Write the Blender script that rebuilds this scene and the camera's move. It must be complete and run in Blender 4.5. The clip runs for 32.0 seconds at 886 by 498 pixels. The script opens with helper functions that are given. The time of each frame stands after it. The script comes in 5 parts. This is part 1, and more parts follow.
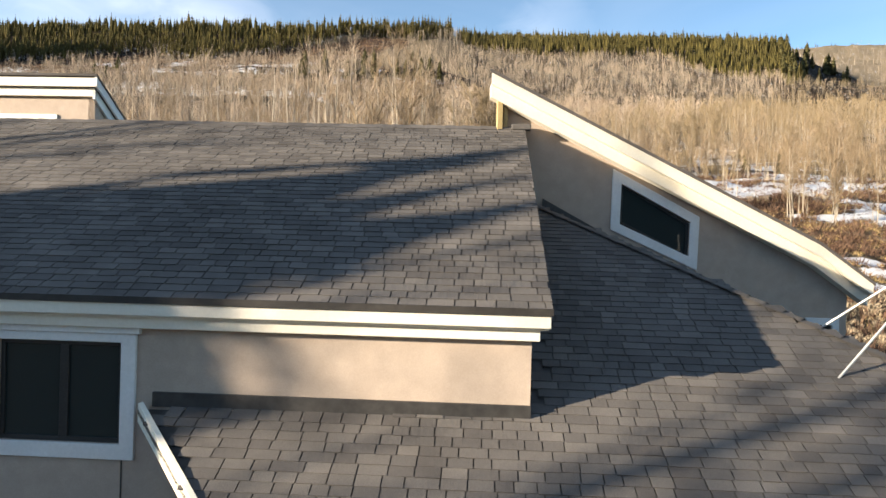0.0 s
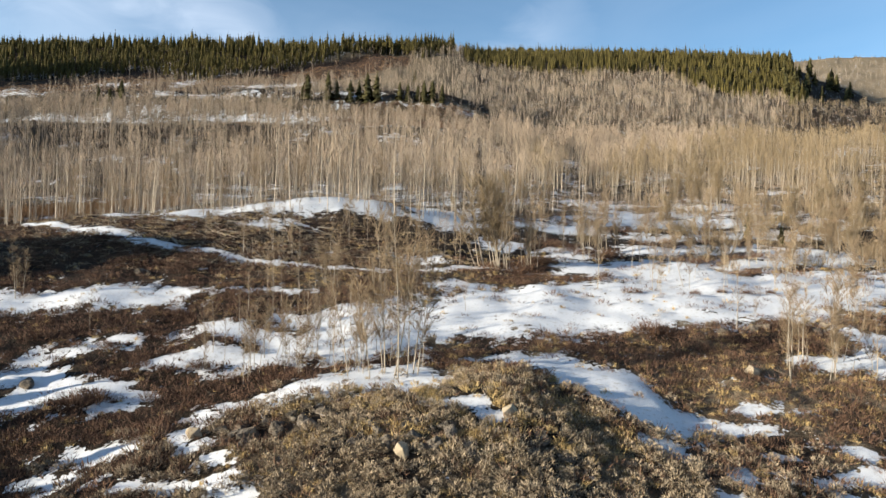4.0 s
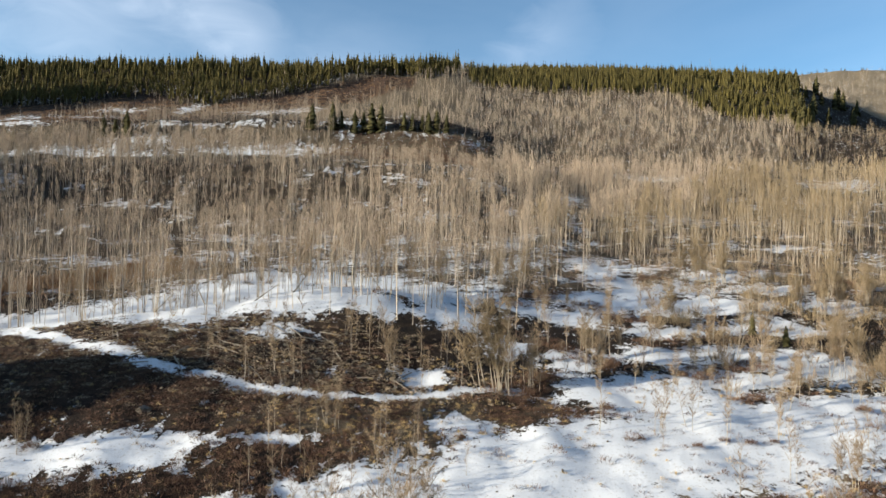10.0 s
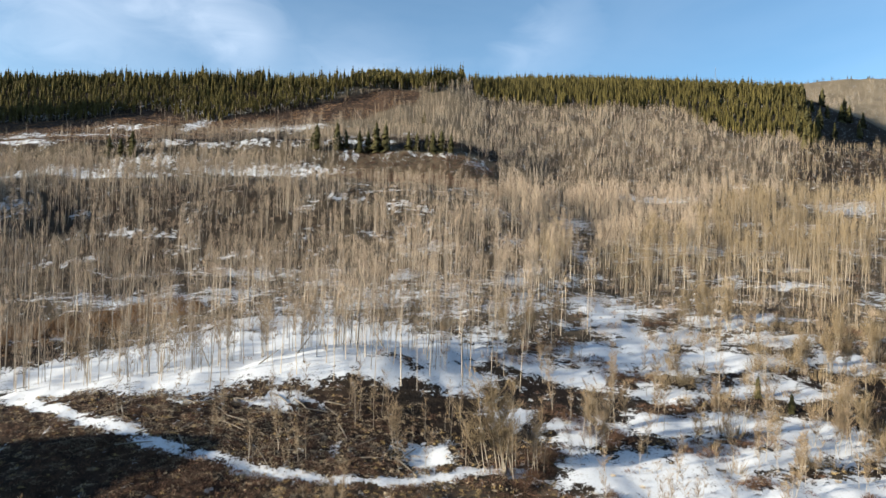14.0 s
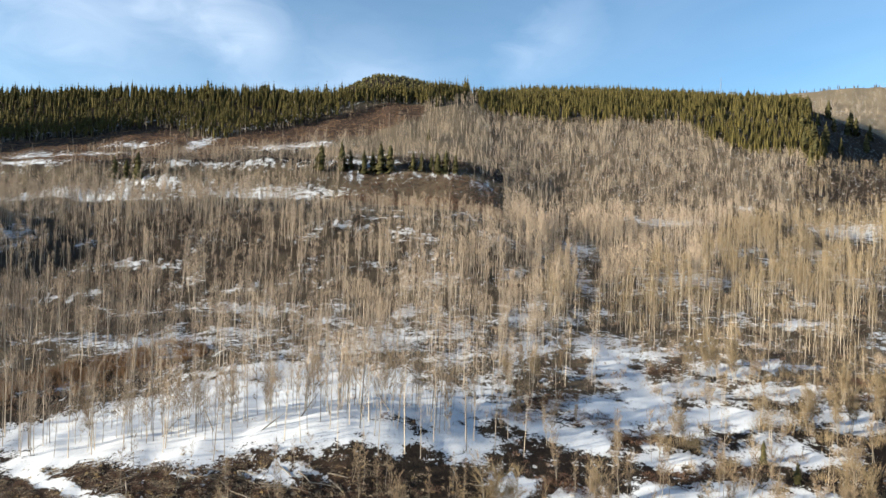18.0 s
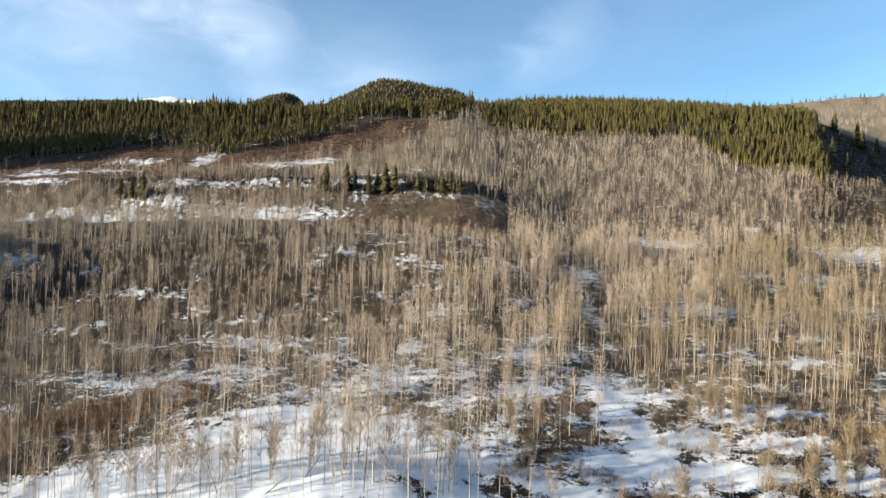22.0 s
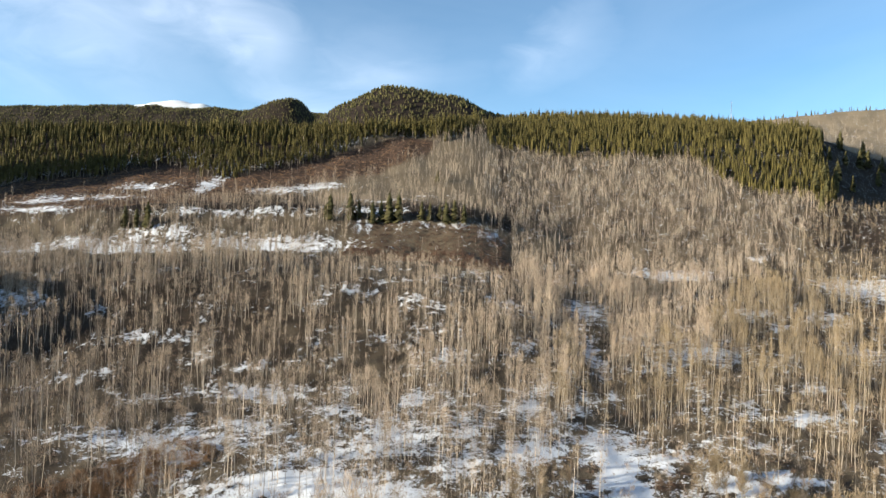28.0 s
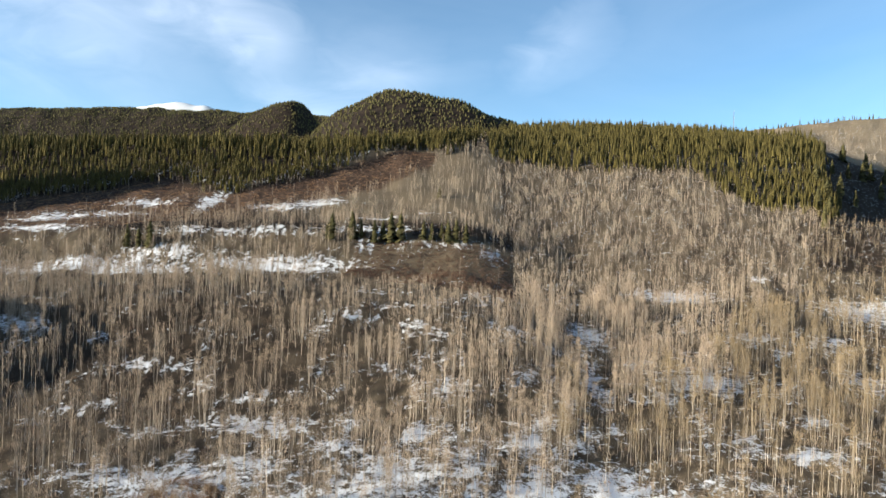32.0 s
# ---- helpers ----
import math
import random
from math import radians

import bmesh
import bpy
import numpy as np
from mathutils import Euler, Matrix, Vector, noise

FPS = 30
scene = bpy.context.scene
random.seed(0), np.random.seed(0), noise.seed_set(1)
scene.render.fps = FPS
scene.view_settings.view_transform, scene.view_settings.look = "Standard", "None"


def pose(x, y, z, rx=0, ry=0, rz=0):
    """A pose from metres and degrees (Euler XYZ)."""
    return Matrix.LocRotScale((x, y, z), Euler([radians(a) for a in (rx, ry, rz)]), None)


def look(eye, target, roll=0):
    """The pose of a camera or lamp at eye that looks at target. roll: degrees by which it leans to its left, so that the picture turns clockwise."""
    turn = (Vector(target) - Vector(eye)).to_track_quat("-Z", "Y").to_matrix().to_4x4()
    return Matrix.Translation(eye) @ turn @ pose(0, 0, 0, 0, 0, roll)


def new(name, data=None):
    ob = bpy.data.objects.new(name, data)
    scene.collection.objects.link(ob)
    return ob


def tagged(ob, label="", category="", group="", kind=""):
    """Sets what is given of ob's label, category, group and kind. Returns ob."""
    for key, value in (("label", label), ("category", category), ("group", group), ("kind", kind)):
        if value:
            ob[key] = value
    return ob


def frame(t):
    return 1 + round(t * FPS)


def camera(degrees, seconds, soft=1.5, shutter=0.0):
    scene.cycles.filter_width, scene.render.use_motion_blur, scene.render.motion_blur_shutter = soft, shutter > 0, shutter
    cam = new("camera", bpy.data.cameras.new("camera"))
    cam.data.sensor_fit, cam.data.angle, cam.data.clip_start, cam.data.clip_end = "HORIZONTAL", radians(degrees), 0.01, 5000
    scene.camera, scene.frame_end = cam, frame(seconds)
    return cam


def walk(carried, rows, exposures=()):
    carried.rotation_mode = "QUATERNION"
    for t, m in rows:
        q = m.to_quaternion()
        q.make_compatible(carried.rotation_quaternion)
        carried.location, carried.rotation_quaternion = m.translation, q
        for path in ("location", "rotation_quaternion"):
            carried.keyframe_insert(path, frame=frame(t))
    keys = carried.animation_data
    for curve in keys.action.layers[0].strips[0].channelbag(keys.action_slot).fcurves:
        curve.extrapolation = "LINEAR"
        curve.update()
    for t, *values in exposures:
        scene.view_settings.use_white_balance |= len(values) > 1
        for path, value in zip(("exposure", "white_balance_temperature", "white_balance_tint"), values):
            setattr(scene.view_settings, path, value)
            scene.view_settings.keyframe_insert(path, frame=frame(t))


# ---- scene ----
cam = camera(66.6, 32.0)
METRES, EYE, TILT, LEAN, TURN = 96.0, 7.5, 0.0, -1.5, 0.0
ROWS = [
    (0.0, 0.0, 0.0, 0.0, 0.0, 0.0, -0.0),
    (0.5, 0.0004, -0.0002, 0.017, 0.05, 0.04, 0.02),
    (1.0, 0.0005, -0.0005, 0.0337, 0.07, 0.08, -0.0),
    (1.5, 0.0006, -0.0011, 0.0503, 0.08, 0.1, -0.01),
    (2.0, 0.0008, -0.0012, 0.0668, 0.1, 0.13, -0.04),
    (2.5, 0.0011, -0.0017, 0.0833, 0.12, 0.15, -0.05),
    (3.0, 0.0012, -0.0023, 0.0995, 0.15, 0.17, -0.08),
    (3.5, 0.0014, -0.0027, 0.1157, 0.19, 0.21, -0.09),
    (4.0, 0.0015, -0.0031, 0.1318, 0.21, 0.22, -0.11),
    (4.5, 0.0017, -0.003, 0.1478, 0.24, 0.24, -0.13),
    (6.5, 0.0039, -0.0017, 0.2105, 0.37, 0.25, -0.12),
    (7.0, 0.0042, -0.0013, 0.2262, 0.41, 0.24, -0.12),
    (7.5, 0.0042, -0.0009, 0.2419, 0.44, 0.24, -0.13),
    (8.0, 0.0045, -0.001, 0.2577, 0.47, 0.24, -0.13),
    (8.5, 0.0047, -0.001, 0.2735, 0.51, 0.24, -0.16),
    (9.0, 0.0052, -0.0007, 0.289, 0.56, 0.26, -0.16),
    (9.5, 0.0053, -0.0005, 0.3045, 0.6, 0.27, -0.17),
    (10.0, 0.0058, -0.0006, 0.32, 0.64, 0.27, -0.17),
    (10.5, 0.006, -0.0006, 0.3354, 0.68, 0.27, -0.17),
    (11.0, 0.0061, -0.0003, 0.3509, 0.72, 0.26, -0.17),
    (11.5, 0.0062, -0.0002, 0.3665, 0.77, 0.26, -0.17),
    (12.0, 0.0063, -0.0001, 0.3819, 0.83, 0.26, -0.18),
    (12.5, 0.0063, 0.0001, 0.3974, 0.87, 0.26, -0.19),
    (13.0, 0.006, 0.0001, 0.413, 0.93, 0.27, -0.2),
    (13.5, 0.0058, 0.0005, 0.4285, 0.97, 0.28, -0.22),
    (14.0, 0.0059, 0.0005, 0.4444, 1.02, 0.29, -0.23),
    (14.5, 0.0059, 0.0005, 0.4605, 1.08, 0.28, -0.24),
    (16.5, 0.0073, 0.0024, 0.5244, 1.28, 0.34, -0.21),
    (17.0, 0.0073, 0.0025, 0.5402, 1.34, 0.35, -0.21),
    (17.5, 0.0074, 0.0025, 0.556, 1.38, 0.35, -0.23),
    (18.0, 0.0076, 0.0026, 0.5715, 1.44, 0.36, -0.23),
    (18.5, 0.0076, 0.0029, 0.587, 1.49, 0.36, -0.24),
    (19.0, 0.0075, 0.003, 0.6024, 1.54, 0.36, -0.25),
    (19.5, 0.0073, 0.003, 0.6181, 1.59, 0.38, -0.27),
    (20.0, 0.0075, 0.0029, 0.6337, 1.65, 0.39, -0.27),
    (20.5, 0.0077, 0.0031, 0.6493, 1.69, 0.39, -0.28),
    (21.0, 0.0077, 0.0035, 0.6647, 1.75, 0.39, -0.29),
    (21.5, 0.0077, 0.0035, 0.6803, 1.79, 0.39, -0.31),
    (22.0, 0.008, 0.0033, 0.6957, 1.83, 0.4, -0.31),
    (22.5, 0.0082, 0.0032, 0.711, 1.88, 0.4, -0.31),
    (23.0, 0.0081, 0.0029, 0.7264, 1.91, 0.41, -0.32),
    (23.5, 0.0084, 0.0027, 0.7417, 1.95, 0.42, -0.32),
    (24.0, 0.0087, 0.0026, 0.7568, 1.97, 0.43, -0.31),
    (24.5, 0.0091, 0.0027, 0.7715, 2.01, 0.44, -0.31),
    (25.0, 0.0091, 0.0026, 0.7867, 2.04, 0.44, -0.3),
    (25.5, 0.0092, 0.0025, 0.802, 2.06, 0.44, -0.31),
    (27.5, 0.0096, 0.0026, 0.8618, 2.16, 0.47, -0.34),
    (28.0, 0.0096, 0.0024, 0.8773, 2.19, 0.48, -0.35),
    (28.5, 0.0097, 0.0024, 0.8924, 2.2, 0.48, -0.36),
    (29.0, 0.0096, 0.0025, 0.9079, 2.23, 0.5, -0.36),
    (29.5, 0.0099, 0.0024, 0.9234, 2.27, 0.5, -0.37),
    (30.0, 0.0099, 0.0027, 0.9389, 2.29, 0.51, -0.39),
    (30.5, 0.0095, 0.0026, 0.9544, 2.3, 0.5, -0.41),
    (31.0, 0.0095, 0.0027, 0.9696, 2.33, 0.49, -0.43),
    (31.5, 0.0095, 0.0029, 0.9844, 2.35, 0.5, -0.42),
    (32.0, 0.0095, 0.0031, 0.9998, 2.36, 0.5, -0.41),
]
walk(cam, [(t, pose(0, 0, EYE, TILT, LEAN, TURN) @ pose(METRES * x, METRES * y, METRES * z, 90 + pitch, roll, yaw)) for t, x, y, z, yaw, pitch, roll in ROWS],
     [(0.0, 1.74, 6750, 14), (2.0, 1.52, 6600, 12), (4.0, 1.30, 6350, 11), (9.0, 1.18, 6220, 10), (15.0, 1.36, 6220, 10), (32.0, 1.50, 6230, 10)])

# ---- sky and sun ----
SUN_WAY = Vector((3.13, 1.15, -0.72)).normalized()      # the way in which the low sun's light travels
world = bpy.data.worlds.new("sky")
scene.world = world
world.use_nodes = True
wn, wl = world.node_tree.nodes, world.node_tree.links
wn.clear()
sky = wn.new("ShaderNodeTexSky")
sky.sky_type, sky.sun_disc = "NISHITA", False
sky.sun_elevation = math.asin(-SUN_WAY.z)
sky.sun_rotation = math.atan2(-SUN_WAY.x, -SUN_WAY.y)
sky.altitude, sky.air_density, sky.dust_density, sky.ozone_density = 2800, 1.05, 0.03, 1.1
back = wn.new("ShaderNodeBackground")
back.inputs["Strength"].default_value = 0.070
wout = wn.new("ShaderNodeOutputWorld")
# thin cirrus: a faint veil and a few soft wisps, laid on the dome of the sky
wtc = wn.new("ShaderNodeTexCoord")
CLOUDS = [(-0.335, 0.31, 0.10, 0.030, 24, 0.85), (-0.28, 0.285, 0.055, 0.022, 50, 0.6), (-0.19, 0.225, 0.16, 0.040, -26, 0.55), (-0.47, 0.25, 0.20, 0.060, 14, 0.5), (-0.24, 0.19, 0.05, 0.05, -60, 0.5),
          (-0.10, 0.245, 0.14, 0.014, -8, 0.35), (0.12, 0.30, 0.10, 0.022, -34, 0.5), (-0.50, 0.33, 0.22, 0.05, -12, 0.5), (0.9, 0.55, 0.5, 0.10, 20, 0.4), (-0.7, 0.6, 0.5, 0.10, -20, 0.4)]


def world_noise(scale, detail, stretch, warp):
    m = wn.new("ShaderNodeMapping")
    m.inputs["Scale"].default_value, m.inputs["Rotation"].default_value = stretch, (0, radians(-22), 0)
    t = wn.new("ShaderNodeTexNoise")
    t.inputs["Scale"].default_value, t.inputs["Detail"].default_value, t.inputs["Roughness"].default_value, t.inputs["Distortion"].default_value = scale, detail, 0.55, warp
    wl.new(wtc.outputs["Generated"], m.inputs["Vector"])
    wl.new(m.outputs["Vector"], t.inputs["Vector"])
    return t


def world_math(op, a, b):
    x = wn.new("ShaderNodeMath")
    x.operation = op
    for i, value in enumerate((a, b)):
        if isinstance(value, float):
            x.inputs[i].default_value = value
        else:
            wl.new(value, x.inputs[i])
    return x.outputs[0]


fibres, veil = world_noise(9.0, 6, (1.0, 1.0, 2.6), 0.8), world_noise(3.0, 4, (1.0, 1.0, 3.2), 0.5)
wobble = wn.new("ShaderNodeVectorMath")
wobble.operation = "MULTIPLY_ADD"
wl.new(fibres.outputs["Color"], wobble.inputs[0])
wobble.inputs[1].default_value = (0.09, 0.0, 0.05)
wl.new(wtc.outputs["Generated"], wobble.inputs[2])
cover = world_math("MULTIPLY", veil.outputs["Fac"], 0.11)
for cx, cz, wide, high, lean, much in CLOUDS:
    m = wn.new("ShaderNodeMapping")
    m.vector_type = "TEXTURE"
    m.inputs["Location"].default_value, m.inputs["Rotation"].default_value, m.inputs["Scale"].default_value = (cx + 0.045, 0, cz + 0.025), (0, radians(lean), 0), (wide, 1000, high * 2.4)
    g = wn.new("ShaderNodeTexGradient")
    g.gradient_type = "SPHERICAL"
    wl.new(wobble.outputs["Vector"], m.inputs["Vector"])
    wl.new(m.outputs["Vector"], g.inputs["Vector"])
    cover = world_math("ADD", cover, world_math("MULTIPLY", world_math("MULTIPLY", g.outputs["Fac"], fibres.outputs["Fac"]), much * 0.42))
wtint = wn.new("ShaderNodeMix")
wtint.data_type, wtint.blend_type = "RGBA", "MULTIPLY"
wtint.inputs["Factor"].default_value = 1.0
wtint.inputs["B"].default_value = (0.76, 1.045, 1.12, 1)
wl.new(sky.outputs["Color"], wtint.inputs["A"])
wmix = wn.new("ShaderNodeMix")
wmix.data_type = "RGBA"
wmix.inputs["B"].default_value = (9.4, 9.8, 10.4, 1)
wl.new(world_math("MINIMUM", cover, 0.5), wmix.inputs["Factor"])
wl.new(wtint.outputs["Result"], wmix.inputs["A"])
wl.new(wmix.outputs["Result"], back.inputs["Color"])
wl.new(back.outputs["Background"], wout.inputs["Surface"])
sun = new("sun", bpy.data.lights.new("sun", "SUN"))
sun.data.energy, sun.data.angle, sun.data.color = 5.0, radians(0.45), (1.0, 0.893, 0.70)
sun.matrix_world = look((-200, -80, 60), Vector((-200, -80, 60)) + SUN_WAY)


# ---- materials ----
def material(name, rough=0.85, metal=0.0, spec=0.3):
    m = bpy.data.materials.new(name)
    m.use_nodes = True
    b = m.node_tree.nodes["Principled BSDF"]
    b.inputs["Roughness"].default_value, b.inputs["Metallic"].default_value = rough, metal
    b.inputs["Specular IOR Level"].default_value = spec
    return m, m.node_tree.nodes, m.node_tree.links, b


def noise_of(n, l, scale, detail=4, vec=None, rough=0.6):
    t = n.new("ShaderNodeTexNoise")
    t.inputs["Scale"].default_value, t.inputs["Detail"].default_value, t.inputs["Roughness"].default_value = scale, detail, rough
    if vec is None:
        vec = n.new("ShaderNodeNewGeometry").outputs["Position"]
    l.new(vec, t.inputs["Vector"])
    return t.outputs["Fac"]


def ramp_of(n, l, fac, stops):
    r = n.new("ShaderNodeValToRGB")
    while len(r.color_ramp.elements) < len(stops):
        r.color_ramp.elements.new(0.5)
    for e, (p, c) in zip(r.color_ramp.elements, stops):
        e.position, e.color = p, (*c, 1)
    l.new(fac, r.inputs["Fac"])
    return r.outputs["Color"]


def mix_of(n, l, fac, a, b, blend="MIX"):
    x = n.new("ShaderNodeMix")
    x.data_type, x.blend_type = "RGBA", blend
    for socket, value in (("Factor", fac), ("A", a), ("B", b)):
        if isinstance(value, bpy.types.NodeSocket):
            l.new(value, x.inputs[socket])
        else:
            x.inputs[socket].default_value = value if socket == "Factor" else (*value, 1)
    return x.outputs["Result"]


def math_of(n, l, op, a, b=0.0, clamp=False):
    x = n.new("ShaderNodeMath")
    x.operation, x.use_clamp = op, clamp
    for i, value in enumerate((a, b)):
        if isinstance(value, bpy.types.NodeSocket):
            l.new(value, x.inputs[i])
        else:
            x.inputs[i].default_value = value
    return x.outputs[0]


def range_of(n, l, value, a, b, c=0.0, d=1.0):
    x = n.new("ShaderNodeMapRange")
    for k, v in (("From Min", a), ("From Max", b), ("To Min", c), ("To Max", d)):
        x.inputs[k].default_value = v
    l.new(value, x.inputs["Value"])
    return x.outputs["Result"]


def bump_of(n, l, b, h, strength, distance):
    x = n.new("ShaderNodeBump")
    x.inputs["Strength"].default_value, x.inputs["Distance"].default_value = strength, distance
    l.new(h, x.inputs["Height"])
    l.new(x.outputs["Normal"], b.inputs["Normal"])


def grained(name, dark, light, scale, rough=0.85, bump=0.3, depth=0.01, stain=0.25, metal=0.0, spec=0.3):
    """A surface with fine grain and broad stains between two colours."""
    m, n, l, b = material(name, rough, metal, spec)
    col = ramp_of(n, l, noise_of(n, l, scale, 6), [(0.3, dark), (0.7, light)])
    broad = range_of(n, l, noise_of(n, l, scale * 0.07, 3), 0.35, 0.7, 1 - stain, 1.0)
    x = n.new("ShaderNodeVectorMath")
    x.operation = "SCALE"
    l.new(col, x.inputs[0])
    l.new(broad, x.inputs["Scale"])
    l.new(x.outputs["Vector"], b.inputs["Base Color"])
    if bump:
        bump_of(n, l, b, noise_of(n, l, scale * 1.7, 4), bump, depth)
    return m


def wood_of_trees(name, low, high, broad=0.03, rough=0.9, grain=0.45):
    """Bark or twigs: the tone drifts from tree to tree and from twig to twig."""
    m, n, l, b = material(name, rough, 0, 0.15)
    isl = n.new("ShaderNodeNewGeometry").outputs["Random Per Island"]
    drift = noise_of(n, l, broad, 3)
    f = math_of(n, l, "ADD", math_of(n, l, "MULTIPLY", isl, grain), math_of(n, l, "MULTIPLY", drift, 1.2 - grain))
    l.new(ramp_of(n, l, f, [(0.25, low), (0.85, high)]), b.inputs["Base Color"])
    return m


STUCCO = grained("stucco", (0.408, 0.328, 0.266), (0.462, 0.374, 0.304), 60, 0.95, 0.35, 0.004, 0.12)
TRIM = grained("cream_paint", (0.74, 0.69, 0.58), (0.80, 0.75, 0.64), 25, 0.55, 0.1, 0.002, 0.08)
WHITE_TRIM = grained("white_paint", (0.70, 0.69, 0.66), (0.78, 0.77, 0.74), 25, 0.5, 0.1, 0.002, 0.08)
OCHRE_TRIM = grained("ochre_paint", (0.36, 0.27, 0.12), (0.46, 0.35, 0.17), 25, 0.6, 0.1, 0.002, 0.15)
FLASHING = grained("dark_flashing", (0.055, 0.052, 0.05), (0.09, 0.085, 0.08), 8, 0.5, 0.1, 0.003, 0.3, 0.3)
DRIP = grained("drip_edge", (0.03, 0.027, 0.025), (0.05, 0.045, 0.04), 12, 0.55, 0.1, 0.003, 0.2)
FRAME = grained("bronze_frame", (0.025, 0.024, 0.023), (0.04, 0.038, 0.036), 30, 0.45, 0, 0, 0.1)
GREEN_FRAME = grained("green_frame", (0.05, 0.09, 0.075), (0.07, 0.115, 0.095), 30, 0.5, 0, 0, 0.1)
ROD = grained("galvanised_rod", (0.62, 0.60, 0.56), (0.74, 0.72, 0.68), 40, 0.45, 0, 0, 0.1, 0.4)
BLACK_PIPE = grained("flue_metal", (0.20, 0.20, 0.20), (0.28, 0.28, 0.28), 20, 0.4, 0, 0, 0.2, 0.7)
ROOM_SHADE = grained("room_shade", (0.02, 0.02, 0.02), (0.035, 0.033, 0.03), 3, 0.9, 0, 0)
ROCK = grained("lichened_rock", (0.035, 0.029, 0.024), (0.34, 0.28, 0.215), 3.4, 0.95, 1.0, 0.25, 0.5)
PALE_ROCK = grained("pale_rock", (0.30, 0.24, 0.16), (0.46, 0.38, 0.27), 2.0, 0.95, 0.6, 0.05, 0.3)
DIRT = grained("pale_dirt", (0.26, 0.21, 0.155), (0.42, 0.36, 0.29), 0.8, 0.95, 0.3, 0.05, 0.3)
LOG = grained("grey_log", (0.20, 0.17, 0.13), (0.38, 0.33, 0.27), 6, 0.95, 0.4, 0.02, 0.3)
STEEL = grained("tower_steel", (0.16, 0.16, 0.16), (0.22, 0.22, 0.22), 5, 0.5, 0, 0, 0.2, 0.6)

m, n, l, b = material("window_glass", 0.03, 0, 0.22)
b.inputs["Base Color"].default_value = (0.02, 0.03, 0.03, 1)
bump_of(n, l, b, noise_of(n, l, 2.5, 2), 0.06, 0.02)
GLASS = m

# asphalt shingles: tone differs from tab to tab, with coarse mineral grain
m, n, l, b = material("asphalt_shingle", 0.97, 0, 0.05)
one = n.new("ShaderNodeObjectInfo").outputs["Random"]
two = n.new("ShaderNodeNewGeometry").outputs["Random Per Island"]
f = math_of(n, l, "FRACT", math_of(n, l, "ADD", one, math_of(n, l, "MULTIPLY", two, 7.31)))
tone = ramp_of(n, l, f, [(0.0, (0.104, 0.095, 0.089)), (0.3, (0.122, 0.112, 0.104)), (0.8, (0.140, 0.128, 0.118)), (1.0, (0.168, 0.152, 0.138))])
grit = range_of(n, l, noise_of(n, l, 140, 3), 0.25, 0.75, 0.65, 1.25)
weath = range_of(n, l, noise_of(n, l, 1.1, 4), 0.3, 0.7, 0.82, 1.1)
x = n.new("ShaderNodeVectorMath")
x.operation = "SCALE"
l.new(tone, x.inputs[0])
l.new(math_of(n, l, "MULTIPLY", grit, weath), x.inputs["Scale"])
l.new(x.outputs["Vector"], b.inputs["Base Color"])
bump_of(n, l, b, noise_of(n, l, 160, 3), 0.5, 0.004)
SHINGLE = m

# snow: soft relief, a few specks of dirt
m, n, l, b = material("old_snow", 0.7, 0, 0.25)
l.new(ramp_of(n, l, noise_of(n, l, 9, 6), [(0.28, (0.48, 0.46, 0.43)), (0.42, (0.62, 0.635, 0.66))]), b.inputs["Base Color"])
bump_of(n, l, b, noise_of(n, l, 1.3, 5), 0.5, 0.15)
SNOW = m

# ground: scrub soil, dry grass, leaf litter, rusty cut slopes and patches of old snow
m, n, l, b = material("hillside", 0.95, 0, 0.12)
at = {}
for key in ("snow", "rust", "grass"):
    a = n.new("ShaderNodeAttribute")
    a.attribute_name = key
    at[key] = a.outputs["Fac"]
soil = ramp_of(n, l, noise_of(n, l, 1.6, 9, None, 0.78), [(0.34, (0.006, 0.0045, 0.004)), (0.56, (0.018, 0.012, 0.009)), (0.80, (0.10, 0.072, 0.047))])
litter = ramp_of(n, l, noise_of(n, l, 1.7, 8, None, 0.75), [(0.32, (0.010, 0.0075, 0.0055)), (0.6, (0.040, 0.029, 0.020)), (0.8, (0.135, 0.10, 0.064))])
col = mix_of(n, l, range_of(n, l, noise_of(n, l, 0.05, 5), 0.42, 0.6), soil, litter)
straw = ramp_of(n, l, noise_of(n, l, 1.3, 8, None, 0.75), [(0.3, (0.10, 0.076, 0.05)), (0.65, (0.27, 0.215, 0.145))])
col = mix_of(n, l, at["grass"], col, straw)
rusty = ramp_of(n, l, noise_of(n, l, 0.35, 9, None, 0.75), [(0.38, (0.014, 0.009, 0.007)), (0.54, (0.070, 0.043, 0.029)), (0.74, (0.20, 0.135, 0.088))])
col = mix_of(n, l, at["rust"], col, rusty)
edge = math_of(n, l, "ADD", at["snow"], math_of(n, l, "ADD", range_of(n, l, noise_of(n, l, 0.30, 9, None, 0.62), 0.2, 0.8, -0.75, 0.75), math_of(n, l, "ADD", range_of(n, l, noise_of(n, l, 3.4, 6), 0.2, 0.8, -0.55, 0.55), range_of(n, l, noise_of(n, l, 1.1, 5), 0.2, 0.8, -0.55, 0.55))))
snowy = range_of(n, l, edge, 0.47, 0.53)
white = ramp_of(n, l, noise_of(n, l, 2.4, 7), [(0.3, (0.40, 0.38, 0.355)), (0.44, (0.59, 0.605, 0.63))])
l.new(mix_of(n, l, snowy, col, white), b.inputs["Base Color"])
